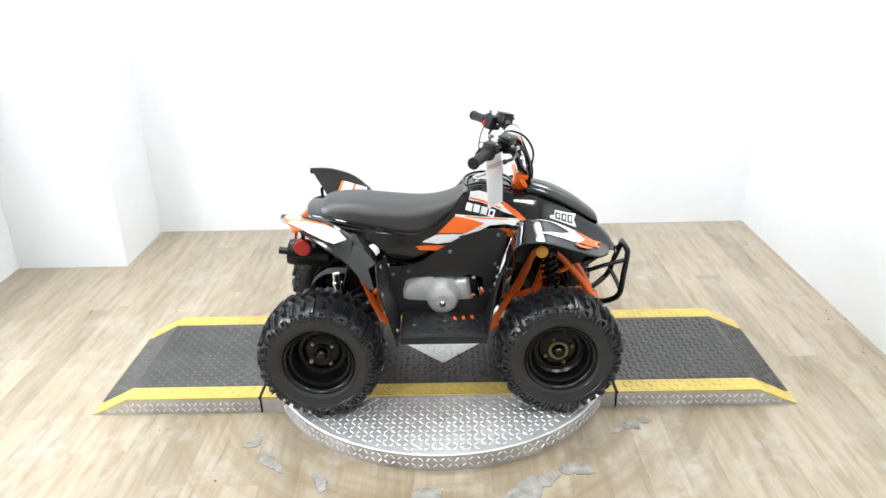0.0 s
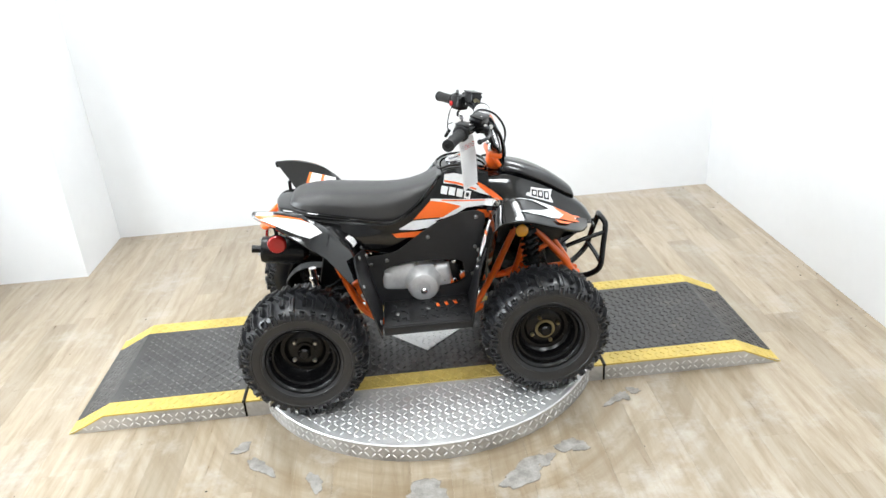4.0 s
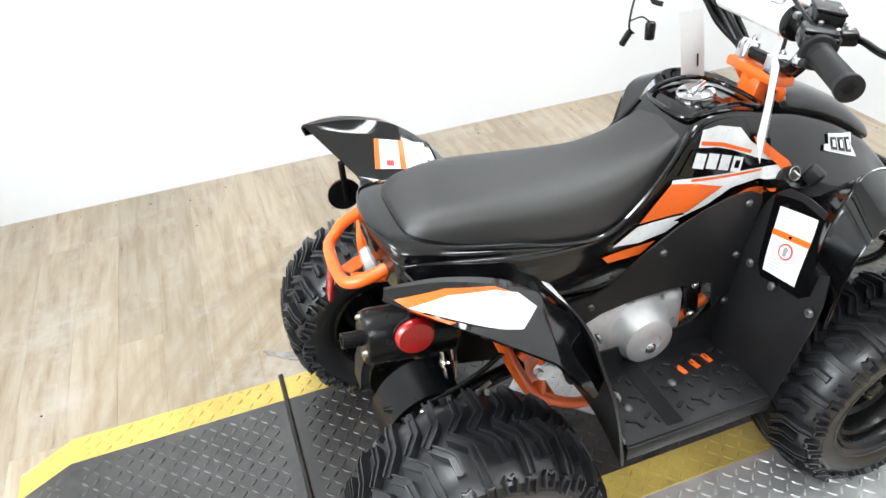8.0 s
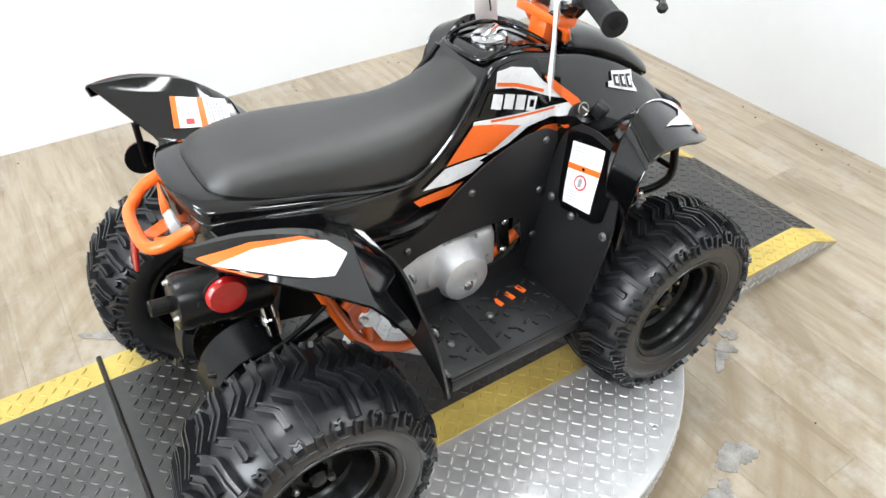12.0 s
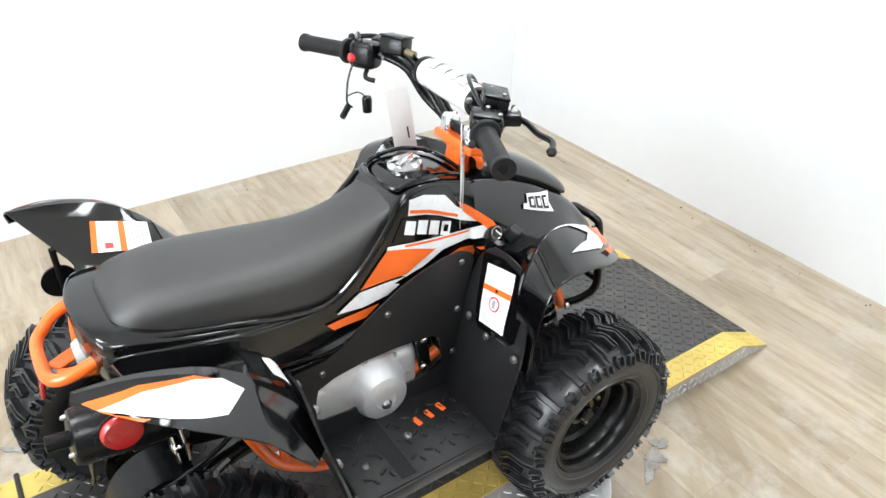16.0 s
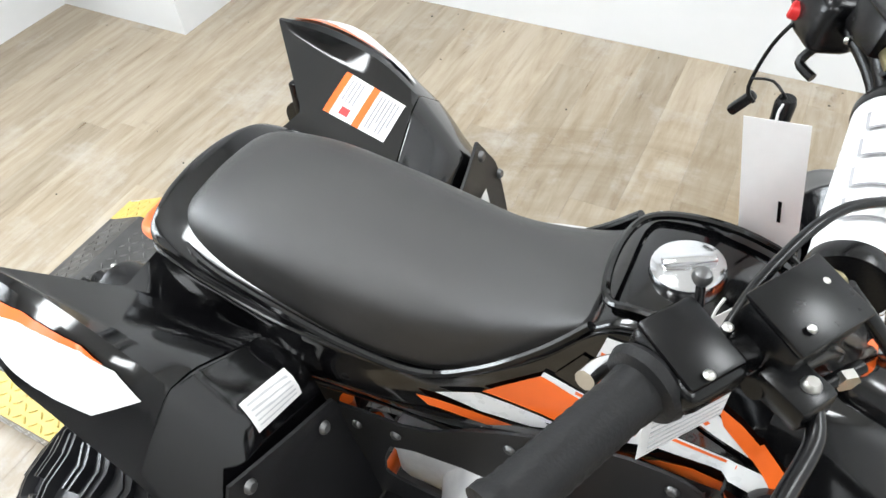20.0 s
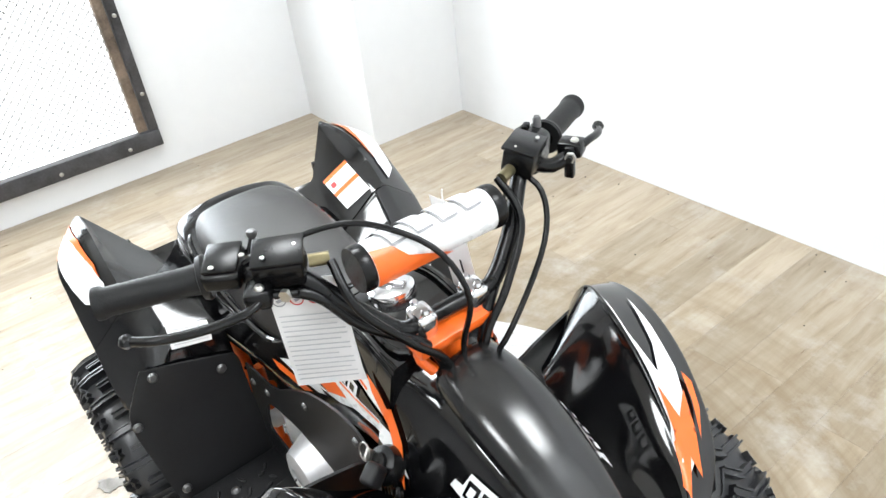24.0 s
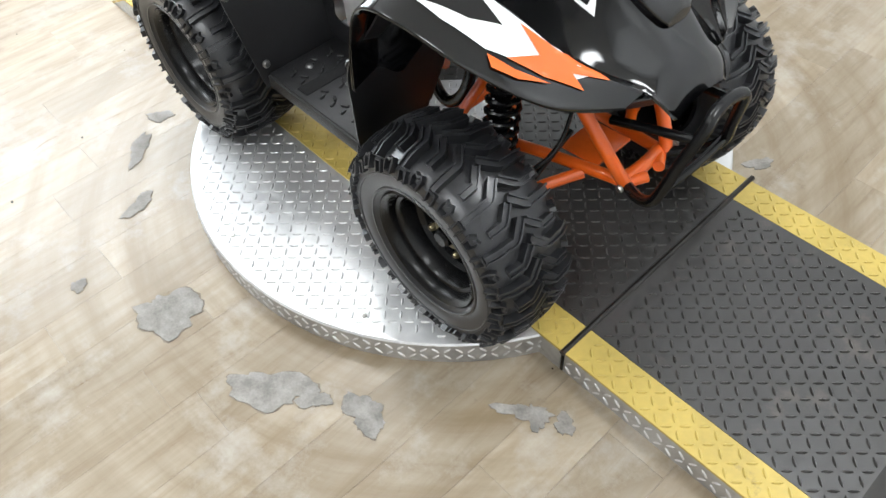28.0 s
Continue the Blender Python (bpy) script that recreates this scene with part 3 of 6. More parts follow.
for sx, joint, end in ((-1, JL, 1.30), (1, JR, 1.31)):
    ramp_thing = thing("ramp", "dark tread plate ramp with yellow edge stripes", "ramp", group="ramps at the turntable")
    x0, knee, x1 = joint + sx * 0.004, sx * 1.165, sx * end
    top = lambda x, k=abs(knee), e=end: DECK + 0.004 if abs(x) < k else max(0.004, (DECK + 0.004) * (e - abs(x)) / (e - k))
    for a, b, nm in ((x0, knee, "top"), (knee, x1, "slope")):
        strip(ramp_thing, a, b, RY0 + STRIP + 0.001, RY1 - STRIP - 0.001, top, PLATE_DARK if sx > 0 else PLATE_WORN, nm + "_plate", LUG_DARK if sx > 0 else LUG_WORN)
        for y0, y1 in ((RY0, RY0 + STRIP), (RY1 - STRIP, RY1)):
            strip(ramp_thing, a, b, y0, y1, top, PLATE_YELLOW, nm + "_stripe", PLATE_YELLOW, "yellow painted edge stripe")
    for y in (RY0 + 0.0024, RY1 - 0.0024):
        bm = bmesh.new()
        side = [(x0, 0.0), (x1, 0.0), (x1, 0.0035), (knee, DECK - 0.003), (x0, DECK - 0.003)]
        plate(side, 0.003, Matrix.Translation((0, y + 0.0015, 0)) @ pose(0, 0, 0, 90), bm=bm)
        skirt = part("skirt", bm, PLATE_SIDE_SHADE, ramp_thing, "bare tread plate skirt")
        if y < 0:
            lim = lambda x, h, k=abs(knee), e=end: 0.008 < h < (DECK - 0.008 if abs(x) < k else (DECK - 0.004) * (e - abs(x)) / (e - k) - 0.008)
            a, b = min(x0, x1), max(x0, x1)
            lug_part("tread", lugs(lim, a, b, 0.004, DECK, 0, flat=lambda px, h, u, yy=y: (px, yy - 0.0016 - u, h)), PLATE_BARE, skirt)
    part("hinge_rod", tube([(joint, RY0 - 0.004, DECK + 0.003), (joint, RY1 + 0.012, DECK + 0.003)], 0.0065, 8, 1), ROD, ramp_thing, "worn black steel hinge rod")
    part("hinge_plate", block((0.006, 0.006, DECK), (joint, RY0 + 0.002, DECK / 2), bevel=0.001), SATIN, ramp_thing)


# ---- the quad bike: x ahead, y to its left, heights over the floor ----
from collections import namedtuple
from mathutils.bvhtree import BVHTree

BASE = DECK + 0.004


def tree_of(bm):
    bm.normal_update()
    return BVHTree.FromBMesh(bm)


quad = thing("quad_bike", "small black quad bike with orange frame and white-orange decals", "quad bike", (0, 0.055, BASE))


def on_quad(name, bm, material, parent=None, label="", smooth=40):
    ob = part(name, bm, material, parent or quad, label, smooth)
    if parent is None:
        ob.location = (0, 0, -BASE)
    return ob


def both(name, bm, material, label="", smooth=40, parents=(None, None)):
    other = mirrored(bm)
    return on_quad(name, bm, material, parents[0], label, smooth), on_quad(name, other, material, parents[1], label, smooth)


# wheels
R_TYRE, R_BEAD, HUB_Z = 0.219, 0.12, 0.286


def tyre(width, hand):
    """The carcass, and its tread as separate lug meshes with the turns at which they stand. hand: -1 on the right, 1 on the left."""
    w = width / 2
    line = [(R_TYRE - 0.015, 0), (R_TYRE - 0.0155, 0.3 * w), (R_TYRE - 0.018, 0.58 * w), (R_TYRE - 0.024, 0.8 * w), (R_TYRE - 0.035, 0.96 * w), (0.172, 1.0 * w), (0.147, 0.99 * w), (0.13, 0.925 * w), (R_BEAD, 0.8 * w)]
    turn = pose(0, 0, 0, 90)
    bm = lathe([(r, -h) for r, h in line[:0:-1]] + line, turn, 72)
    for r, h in ((0.1335, 0.955 * w), (0.166, 1.0 * w)):
        lathe([(r - 0.003, h - 0.001), (r - 0.0015, h + 0.0014), (r + 0.0015, h + 0.0014), (r + 0.003, h - 0.001)], turn, 72, bm)
    run = [0.0]
    for a, b in zip(line, line[1:]):
        run.append(run[-1] + math.dist(a, b))

    def spot(s, q, up):
        sign, q = (1 if q >= 0 else -1), abs(q)
        k = max(i for i in range(len(run) - 1) if run[i] <= q)
        t = (q - run[k]) / (run[k + 1] - run[k])
        (r0, h0), (r1, h1) = line[k], line[k + 1]
        nr, nh = h1 - h0, r0 - r1
        m = math.hypot(nr, nh)
        r, h = r0 + t * (r1 - r0) + up * nr / m, h0 + t * (h1 - h0) + up * nh / m
        a = -hand * s / R_TYRE
        return turn @ Vector((r * math.cos(a), r * math.sin(a), sign * h))

    def rib(out, path, wide, high, cap=0.72, closed=False):
        rows = []
        n = len(path)
        for i, (s, q) in enumerate(path):
            s0, q0 = path[i - 1] if closed else path[max(i - 1, 0)]
            s1, q1 = path[(i + 1) % n] if closed else path[min(i + 1, n - 1)]
            ds, dq = s1 - s0, q1 - q0
            m = math.hypot(ds, dq)
            px, py = -dq / m * wide / 2, ds / m * wide / 2
            rows.append([out.verts.new(spot(s + k * px, q + k * py, u)) for k, u in ((-1, -0.001), (-cap, high), (cap, high), (1, -0.001))])
        for a, b in zip(rows, rows[1:] + (rows[:1] if closed else [])):
            for k in range(3):
                out.faces.new((a[k], a[k + 1], b[k + 1], b[k]))
        if not closed:
            out.faces.new(rows[0]), out.faces.new(rows[-1][::-1])

    def grooved(path, wide, high):
        """A lug with two proud edges and a sunk middle."""
        out = bmesh.new()
        rib(out, path, wide, high * 0.72, 0.9)
        for d in (-1, 1):
            side = []
            for i, (s, q) in enumerate(path):
                s0, q0 = path[max(i - 1, 0)]
                s1, q1 = path[min(i + 1, len(path) - 1)]
                ds, dq = s1 - s0, q1 - q0
                m = math.hypot(ds, dq)
                side.append((s - d * dq / m * wide * 0.36, q + d * ds / m * wide * 0.36))
            rib(out, side, wide * 0.3, high, 0.7)
        return out

    count = 18
    pitch = 2 * math.pi * R_TYRE / count
    made = []
    for side in (1, -1):
        at = lambda path: [(a, side * b) for a, b in path]
        shapes = (("tread_lug", 0.0, grooved(at([(0.0, 0.9 * w), (0.0, 0.7 * w), (0.001, 0.32 * w), (0.006, 0.25 * w), (0.028, 0.0)]), 0.0165, 0.0165)),
                  ("tread_lug", 0.5, grooved(at([(-0.004, 0.66 * w), (-0.003, 0.36 * w), (0.002, 0.29 * w), (0.021, 0.07 * w)]), 0.0145, 0.0165)))
        ring, block_ = bmesh.new(), bmesh.new()
        e = 0.985 * w
        rib(ring, at([(-0.0115, e - 0.004), (-0.008, e + 0.008), (0.008, e + 0.008), (0.0115, e - 0.004), (0.007, e - 0.011), (0.0, e - 0.007), (-0.007, e - 0.011)]), 0.0075, 0.011, 0.6, True)
        rib(block_, at([(-0.009, e + 0.015), (-0.008, e - 0.002), (0.008, e - 0.002), (0.009, e + 0.015)]), 0.0075, 0.0095, 0.6)
        shapes += (("shoulder_knob", 0.5, ring), ("shoulder_knob", 0.03, block_))
        for nm, shift, mesh in shapes:
            made.append((nm, mesh, [2 * math.pi * (k + shift + (0.5 if side < 0 else 0.0)) / count for k in range(count)]))
    # raised size marks on the wall
    for k in range(9):
        rib(bm, [(0.30 + 0.016 * k, w + 0.043), (0.302 + 0.016 * k, w + 0.055)], 0.009, 0.001, 0.8)
    return as_mesh("tyre", bm, RUBBER, 35), made


def rim(width):
    w, turn = width / 2, pose(0, 0, 0, 90)
    bm = lathe([(R_BEAD + 0.001, 0.74 * w), (R_BEAD + 0.004, 0.86 * w), (R_BEAD, 0.9 * w), (R_BEAD - 0.007, 0.86 * w), (R_BEAD - 0.013, 0.74 * w), (R_BEAD - 0.015, 0.6 * w), (R_BEAD - 0.022, 0.57 * w), (R_BEAD - 0.026, 0.5 * w), (R_BEAD - 0.03, 0.16 * w),
                (R_BEAD - 0.038, 0.06 * w), (0.07, 0.05 * w), (0.062, 0.11 * w), (0.045, 0.13 * w), (0, 0.13 * w)], turn, 48)
    lathe([(0.07, 0.0), (R_BEAD - 0.036, -0.05 * w), (R_BEAD - 0.02, -0.6 * w), (R_BEAD - 0.004, -0.88 * w), (R_BEAD + 0.003, -0.86 * w), (R_BEAD, -0.74 * w)], turn, 48, bm)
    return as_mesh("wheel", bm, SATIN, 35)


for width, x, front in ((0.196, -0.411, False), (0.168, 0.411, True)):
    rim_mesh = rim(width)
    t = pose(0, 0, 0, 90)
    cap = as_mesh("hub_cap", lathe([(0.020, 0.0), (0.019, 0.022), (0.014, 0.027), (0, 0.028)], t, 20), SATIN)
    ring = as_mesh("hub_ring", lathe([(0.034, 0), (0.034, 0.006), (0.025, 0.006), (0.025, 0)], t, 28), GOLD if front else SATIN)
    nut = as_mesh("wheel_nut", lathe([(0.0075, 0), (0.0075, 0.008), (0.005, 0.012), (0, 0.012)], t, 6), GOLD if front else STEEL)
    for side in (-1, 1):
        wheel = on_quad("wheel", rim_mesh, SATIN, None, "black steel wheel with a knobbly tyre")
        wheel.location = (x, side * (0.405 - width / 2 if not front else 0.40 - width / 2), HUB_Z - BASE)
        wheel.rotation_euler = (0, radians(23 if front else 8), 0 if side < 0 else math.pi)
        tyre_mesh, lug_shapes = tyre(width, side)
        on_quad("tyre", tyre_mesh, RUBBER, wheel)
        if side < 0:
            for nm, bm, turns in lug_shapes:
                mesh = as_mesh(nm, bm, RUBBER, 30)
                for a in turns:
                    on_quad(nm, mesh, RUBBER, wheel).rotation_euler = (0, a, 0)
        else:
            tread = bmesh.new()
            for nm, bm, turns in lug_shapes:
                mesh = as_mesh(nm, bm, RUBBER, 30)
                for a in turns:
                    first = len(tread.verts)
                    tread.from_mesh(mesh)
                    tread.verts.ensure_lookup_table()
                    m = Matrix.Rotation(a, 3, "Y")
                    for v in tread.verts[first:]:
                        v.co = m @ v.co
                bpy.data.meshes.remove(mesh)
            tagged(on_quad("tread", tread, RUBBER, wheel, "knobbly tread lugs", 30), kind="stuff")
        on_quad("hub_cap", cap, SATIN, wheel).location = (0, -0.13 * width / 2, 0)
        on_quad("hub_ring", ring, SATIN, wheel).location = (0, -0.13 * width / 2, 0)
        for k in range(4):
            a = math.pi / 4 + k * math.pi / 2
            on_quad("wheel_nut", nut, STEEL, wheel).location = (0.048 * math.cos(a), -0.12 * width / 2, 0.048 * math.sin(a))


# seat
def ring_of(x, top, low, half, edge):
    """One cross-section of the seat: flat-crowned, its sides falling to the low edge."""
    return [(x, -half, low), (x, -half - edge, low + 0.35 * (top - low)), (x, -half * 0.93, low + 0.78 * (top - low)), (x, -half * 0.6, top - 0.003), (x, 0, top), (x, half * 0.6, top - 0.003),
            (x, half * 0.93, low + 0.78 * (top - low)), (x, half + edge, low + 0.35 * (top - low)), (x, half, low), (x, 0, low - 0.004)]


seat_rows = ((-0.424, 0.727, 0.704, 0.05, 0.0), (-0.415, 0.742, 0.698, 0.076, 0.004), (-0.38, 0.755, 0.692, 0.096, 0.006), (-0.30, 0.758, 0.682, 0.109, 0.006), (-0.20, 0.748, 0.658, 0.112, 0.006), (-0.11, 0.740, 0.643, 0.107, 0.005),
             (-0.04, 0.740, 0.645, 0.096, 0.004), (0.02, 0.750, 0.687, 0.085, 0.003), (0.07, 0.768, 0.728, 0.075, 0.002), (0.10, 0.784, 0.765, 0.067, 0.0), (0.108, 0.786, 0.776, 0.06, 0.0))
on_quad("seat", loft([ring_of(*r) for r in seat_rows], 5, 3), VINYL, None, "grained black vinyl seat", 60)


# body under and before the seat
def cowl_ring(x, top, low, half, belly, drop=0.012):
    right = [(x, -half * 0.8, low), (x, -half - belly, low + 0.4 * (top - low)), (x, -half - 0.3 * belly, top - drop - 0.012), (x, -half, top - drop), (x, -half * 0.975, top - drop + 0.003), (x, -half * 0.86, top - 0.2 * drop)]
    return right + [(x, 0, top)] + [(a, -b, c) for a, b, c in right[::-1]] + [(x, 0, low)]


cowl_rows = ((-0.472, 0.728, 0.66, 0.03, 0.002, 0.008), (-0.466, 0.731, 0.645, 0.064, 0.002, 0.018), (-0.456, 0.731, 0.628, 0.1, 0.003, 0.028), (-0.442, 0.729, 0.61, 0.122, 0.004, 0.034), (-0.40, 0.723, 0.585, 0.132, 0.008, 0.030), (-0.34, 0.709, 0.565, 0.138, 0.01, 0.026), (-0.24, 0.686, 0.545, 0.14, 0.012, 0.022), (-0.15, 0.66, 0.525, 0.127, 0.006, 0.016),
             (-0.07, 0.648, 0.50, 0.111, 0.003), (0.0, 0.682, 0.50, 0.1, 0.006), (0.06, 0.735, 0.51, 0.091, 0.011), (0.105, 0.792, 0.52, 0.085, 0.018), (0.14, 0.808, 0.53, 0.082, 0.022), (0.20, 0.806, 0.55, 0.08, 0.024), (0.27, 0.785, 0.57, 0.08, 0.022))
cowl_bm = loft([cowl_ring(*r) for r in cowl_rows], 7, 5)
cowl_tree = tree_of(cowl_bm)
cowl = on_quad("body_cover", cowl_bm, GLOSS, None, "glossy black body cover", 50)
# raised rim round the filler, the filler cap
filler = on_quad("fuel_cap", lathe([(0.034, 0), (0.036, 0.006), (0.034, 0.016), (0.028, 0.019), (0, 0.019)], pose(0.165, 0.0, 0.803, 0, -8, 0), 28), CHROME, None, "chrome fuel filler cap")
on_quad("thumb_bar", block((0.05, 0.012, 0.01), (0.163, 0.0, 0.825), (0, -8, 25), 0.003), CHROME, filler)
lip = [(0.105, -0.055, 0.802), (0.14, -0.066, 0.813), (0.20, -0.068, 0.813), (0.26, -0.06, 0.795), (0.272, 0, 0.792), (0.26, 0.06, 0.795), (0.20, 0.068, 0.813), (0.14, 0.066, 0.813), (0.105, 0.055, 0.802), (0.095, 0, 0.803)]
on_quad("tank_rim", tube(lip, 0.0045, 8, 4, True), GLOSS, cowl)
# ridge along the edge of the seat
for s in (-1, 1):
    edge = [(-0.43, s * 0.088, 0.715), (-0.36, s * 0.122, 0.706), (-0.24, s * 0.131, 0.682), (-0.15, s * 0.127, 0.657), (-0.07, s * 0.117, 0.647), (0.0, s * 0.104, 0.683), (0.06, s * 0.091, 0.738), (0.10, s * 0.08, 0.786)]
    on_quad("seat_trim", tube(edge, 0.0055, 8, 5), GLOSS, cowl)

# the tank's decals
DECALS = (("white", DECAL_WHITE, [(0.118, 0.790), (0.15, 0.792), (0.198, 0.778), (0.222, 0.748), (0.30, 0.690), (0.235, 0.715), (0.183, 0.741), (0.15, 0.753), (0.112, 0.760)]),
          ("black", GLOSS, [(0.10, 0.757), (0.165, 0.745), (0.225, 0.712), (0.275, 0.690), (0.16, 0.700), (0.075, 0.712)]),
          ("orange", DECAL_ORANGE, [(0.116, 0.771), (0.16, 0.760), (0.225, 0.731), (0.222, 0.726), (0.158, 0.753), (0.116, 0.764)]),
          ("white", DECAL_WHITE, [(0.064, 0.709), (0.16, 0.701), (0.285, 0.690), (0.335, 0.660), (0.24, 0.672), (0.185, 0.668), (0.14, 0.645), (0.099, 0.634), (0.05, 0.66)]),
          ("orange", DECAL_ORANGE, [(0.10, 0.704), (0.17, 0.697), (0.26, 0.690), (0.26, 0.686), (0.17, 0.692), (0.10, 0.699)]),
          ("orange", DECAL_ORANGE, [(0.062, 0.702), (0.11, 0.694), (0.167, 0.676), (0.135, 0.660), (0.10, 0.640), (-0.002, 0.641)]),
          ("white", DECAL_WHITE, [(-0.058, 0.612), (-0.005, 0.637), (0.10, 0.636), (0.072, 0.628), (0.085, 0.622), (0.057, 0.607), (0.0, 0.603)]),
          ("orange", DECAL_ORANGE, [(-0.082, 0.600), (0.036, 0.596), (0.02, 0.585), (0.004, 0.576), (-0.068, 0.583)]),
          ("orange", DECAL_ORANGE, [(0.225, 0.757), (0.25, 0.742), (0.308, 0.692), (0.336, 0.645), (0.31, 0.66), (0.285, 0.688), (0.236, 0.734)]),
          ("orange", DECAL_ORANGE, [(0.195, 0.650), (0.225, 0.658), (0.30, 0.648), (0.31, 0.625), (0.25, 0.622), (0.18, 0.634)]))
# block shapes standing for the maker's mark
MARKS = [[(x, z), (x + 0.021, z - 0.0065), (x + 0.014, z - 0.033), (x - 0.007, z - 0.0265)] for x, z in ((0.106, 0.753), (0.132, 0.747), (0.158, 0.739), (0.184, 0.730))]
HOLLOW = [(0.188, 0.722), (0.198, 0.719), (0.194, 0.706), (0.184, 0.709)]

# matte side panels with an opening at the engine
outer = [(-0.195, 0.525), (-0.15, 0.53), (-0.10, 0.532), (-0.06, 0.545), (-0.02, 0.572), (0.02, 0.598), (0.07, 0.628), (0.12, 0.648), (0.17, 0.662), (0.215, 0.664), (0.243, 0.650), (0.248, 0.630), (0.225, 0.54), (0.205, 0.45), (0.17, 0.345), (0.15, 0.338), (-0.12, 0.338), (-0.155, 0.345), (-0.185, 0.44)]
hole = [(-0.13, 0.44), (-0.12, 0.475), (-0.085, 0.487), (-0.02, 0.494), (0.06, 0.494), (0.14, 0.487), (0.158, 0.476), (0.163, 0.415), (0.15, 0.401), (0.06, 0.394), (-0.06, 0.395), (-0.12, 0.402), (-0.13, 0.41)]


def panel_y(x, z):
    return -0.128 - 0.1 * max(0.0, 0.58 - z) - 0.03 * max(0.0, -x)


panel = bmesh.new()
n_out, n_in = 96, 96


def around(points, n):
    ps = [Vector((*p, 0)) for p in points]
    cum = [0.0]
    for a, b in zip(ps, ps[1:] + ps[:1]):
        cum.append(cum[-1] + (b - a).length)
    out = []
    for k in range(n):
        d = cum[-1] * k / n
        i = max(j for j in range(len(ps)) if cum[j] <= d)
        a, b = ps[i], ps[(i + 1) % len(ps)]
        out.append(a.lerp(b, (d - cum[i]) / max(1e-9, cum[i + 1] - cum[i])))
    return out


centre = Vector((0.01, 0.435, 0))
angle = lambda p: math.atan2(p.y - centre.y, p.x - centre.x)
ring_out, ring_in = sorted(around(outer, n_out), key=angle), sorted(around(hole, n_in), key=angle)
for deep in (0.0, 0.004):
    rows = []
    for t in (0.0, 0.33, 0.66, 1.0):
        rows.append([panel.verts.new((p.x, panel_y(p.x, p.y) + deep, p.y)) for p in (a.lerp(b, t) for a, b in zip(ring_out, ring_in))])
    for a, b in zip(rows, rows[1:]):
        for k in range(n_out):
            panel.faces.new((a[k], a[(k + 1) % n_out], b[(k + 1) % n_out], b[k]))
    if deep == 0.0:
        first = rows
for a, b in ((first[0], rows[0]), (first[-1], rows[-1])):
    for k in range(n_out):
        panel.faces.new((a[k], b[k], b[(k + 1) % n_out], a[(k + 1) % n_out]))
panel_r, panel_l = both("side_panel", panel, MATTE, "matte black plastic side panel", 50)
for x, z in ((0.042, 0.58), (-0.108, 0.51), (0.215, 0.64), (-0.165, 0.50), (0.205, 0.53), (0.19, 0.43)):
    b = bolt((x, panel_y(x, z) - 0.001, z), (90, 0, 0), 0.0075, 0.005)
    both("screw", b, BOLT_DARK, "", 40, (panel_r, panel_l))

# foot steps with their heel guards
step = block((0.30, 0.185, 0.028), (0.015, -0.238, 0.341), bevel=0.006)
block((0.30, 0.01, 0.03), (0.015, -0.329, 0.335), bevel=0.003, bm=step)
step_r, step_l = both("foot_step", step, MATTE, "matte black plastic foot step")
tops = bmesh.new()
for k in range(8):
    for j in range(3):
        if k == 2:
            continue
        x, y = -0.10 + k * 0.034, -0.19 - j * 0.048
        block((0.017, 0.006, 0.005), (x, y, 0.3565), (0, 0, 30 if (k + j) % 2 else -30), 0.0015, tops, 1)
        block((0.006, 0.014, 0.005), (x + 0.012, y - 0.014, 0.3565), (0, 0, 15), 0.0015, tops, 1)
for ob in both("studs", tops, MATTE, "", 40, (step_r, step_l)):
    tagged(ob, kind="stuff")
rib_bm = bmesh.new()
for k in range(8):
    block((0.0022, 0.165, 0.003), (-0.044 + k * 0.0042, -0.237, 0.3562), (0, 0, 0), 0, rib_bm)
for ob in both("ribbed_strip", rib_bm, MATTE, "", 40, (step_r, step_l)):
    tagged(ob, kind="stuff")
for k in range(3):
    both("insert", block((0.011, 0.024, 0.004), (0.055 + k * 0.031, -0.215 + k * 0.004, 0.3567), (0, 0, 12), 0.0015), ORANGE, "orange insert", 40, (step_r, step_l))
for x, y in ((-0.088, -0.257), (0.02, -0.235)):
    both("screw", bolt((x, y, 0.355), (0, 0, 0), 0.009, 0.005), BOLT_DARK, "", 40, (step_r, step_l))

GUARD = [[(-0.14, -0.15, 0.345), (-0.138, -0.24, 0.345), (-0.142, -0.338, 0.315)], [(-0.163, -0.15, 0.43), (-0.163, -0.245, 0.435), (-0.166, -0.352, 0.43)], [(-0.178, -0.15, 0.515), (-0.182, -0.245, 0.525), (-0.19, -0.36, 0.525)],
         [(-0.180, -0.150, 0.55), (-0.186, -0.245, 0.572), (-0.199, -0.338, 0.572)], [(-0.180, -0.156, 0.57), (-0.189, -0.243, 0.598), (-0.203, -0.312, 0.612)]]
guard = sheet(GUARD, 0.005)
guard_r, guard_l = both("heel_guard", guard, MATTE, "matte black plastic heel guard")
for at in ((-0.182, -0.187, 0.556), (-0.197, -0.297, 0.598), (-0.19, -0.352, 0.52), (-0.15, -0.325, 0.37)):
    both("screw", bolt((at[0] + 0.006, at[1], at[2]), (0, 75, 0), 0.009, 0.006), BOLT_DARK, "", 40, (guard_r, guard_l))

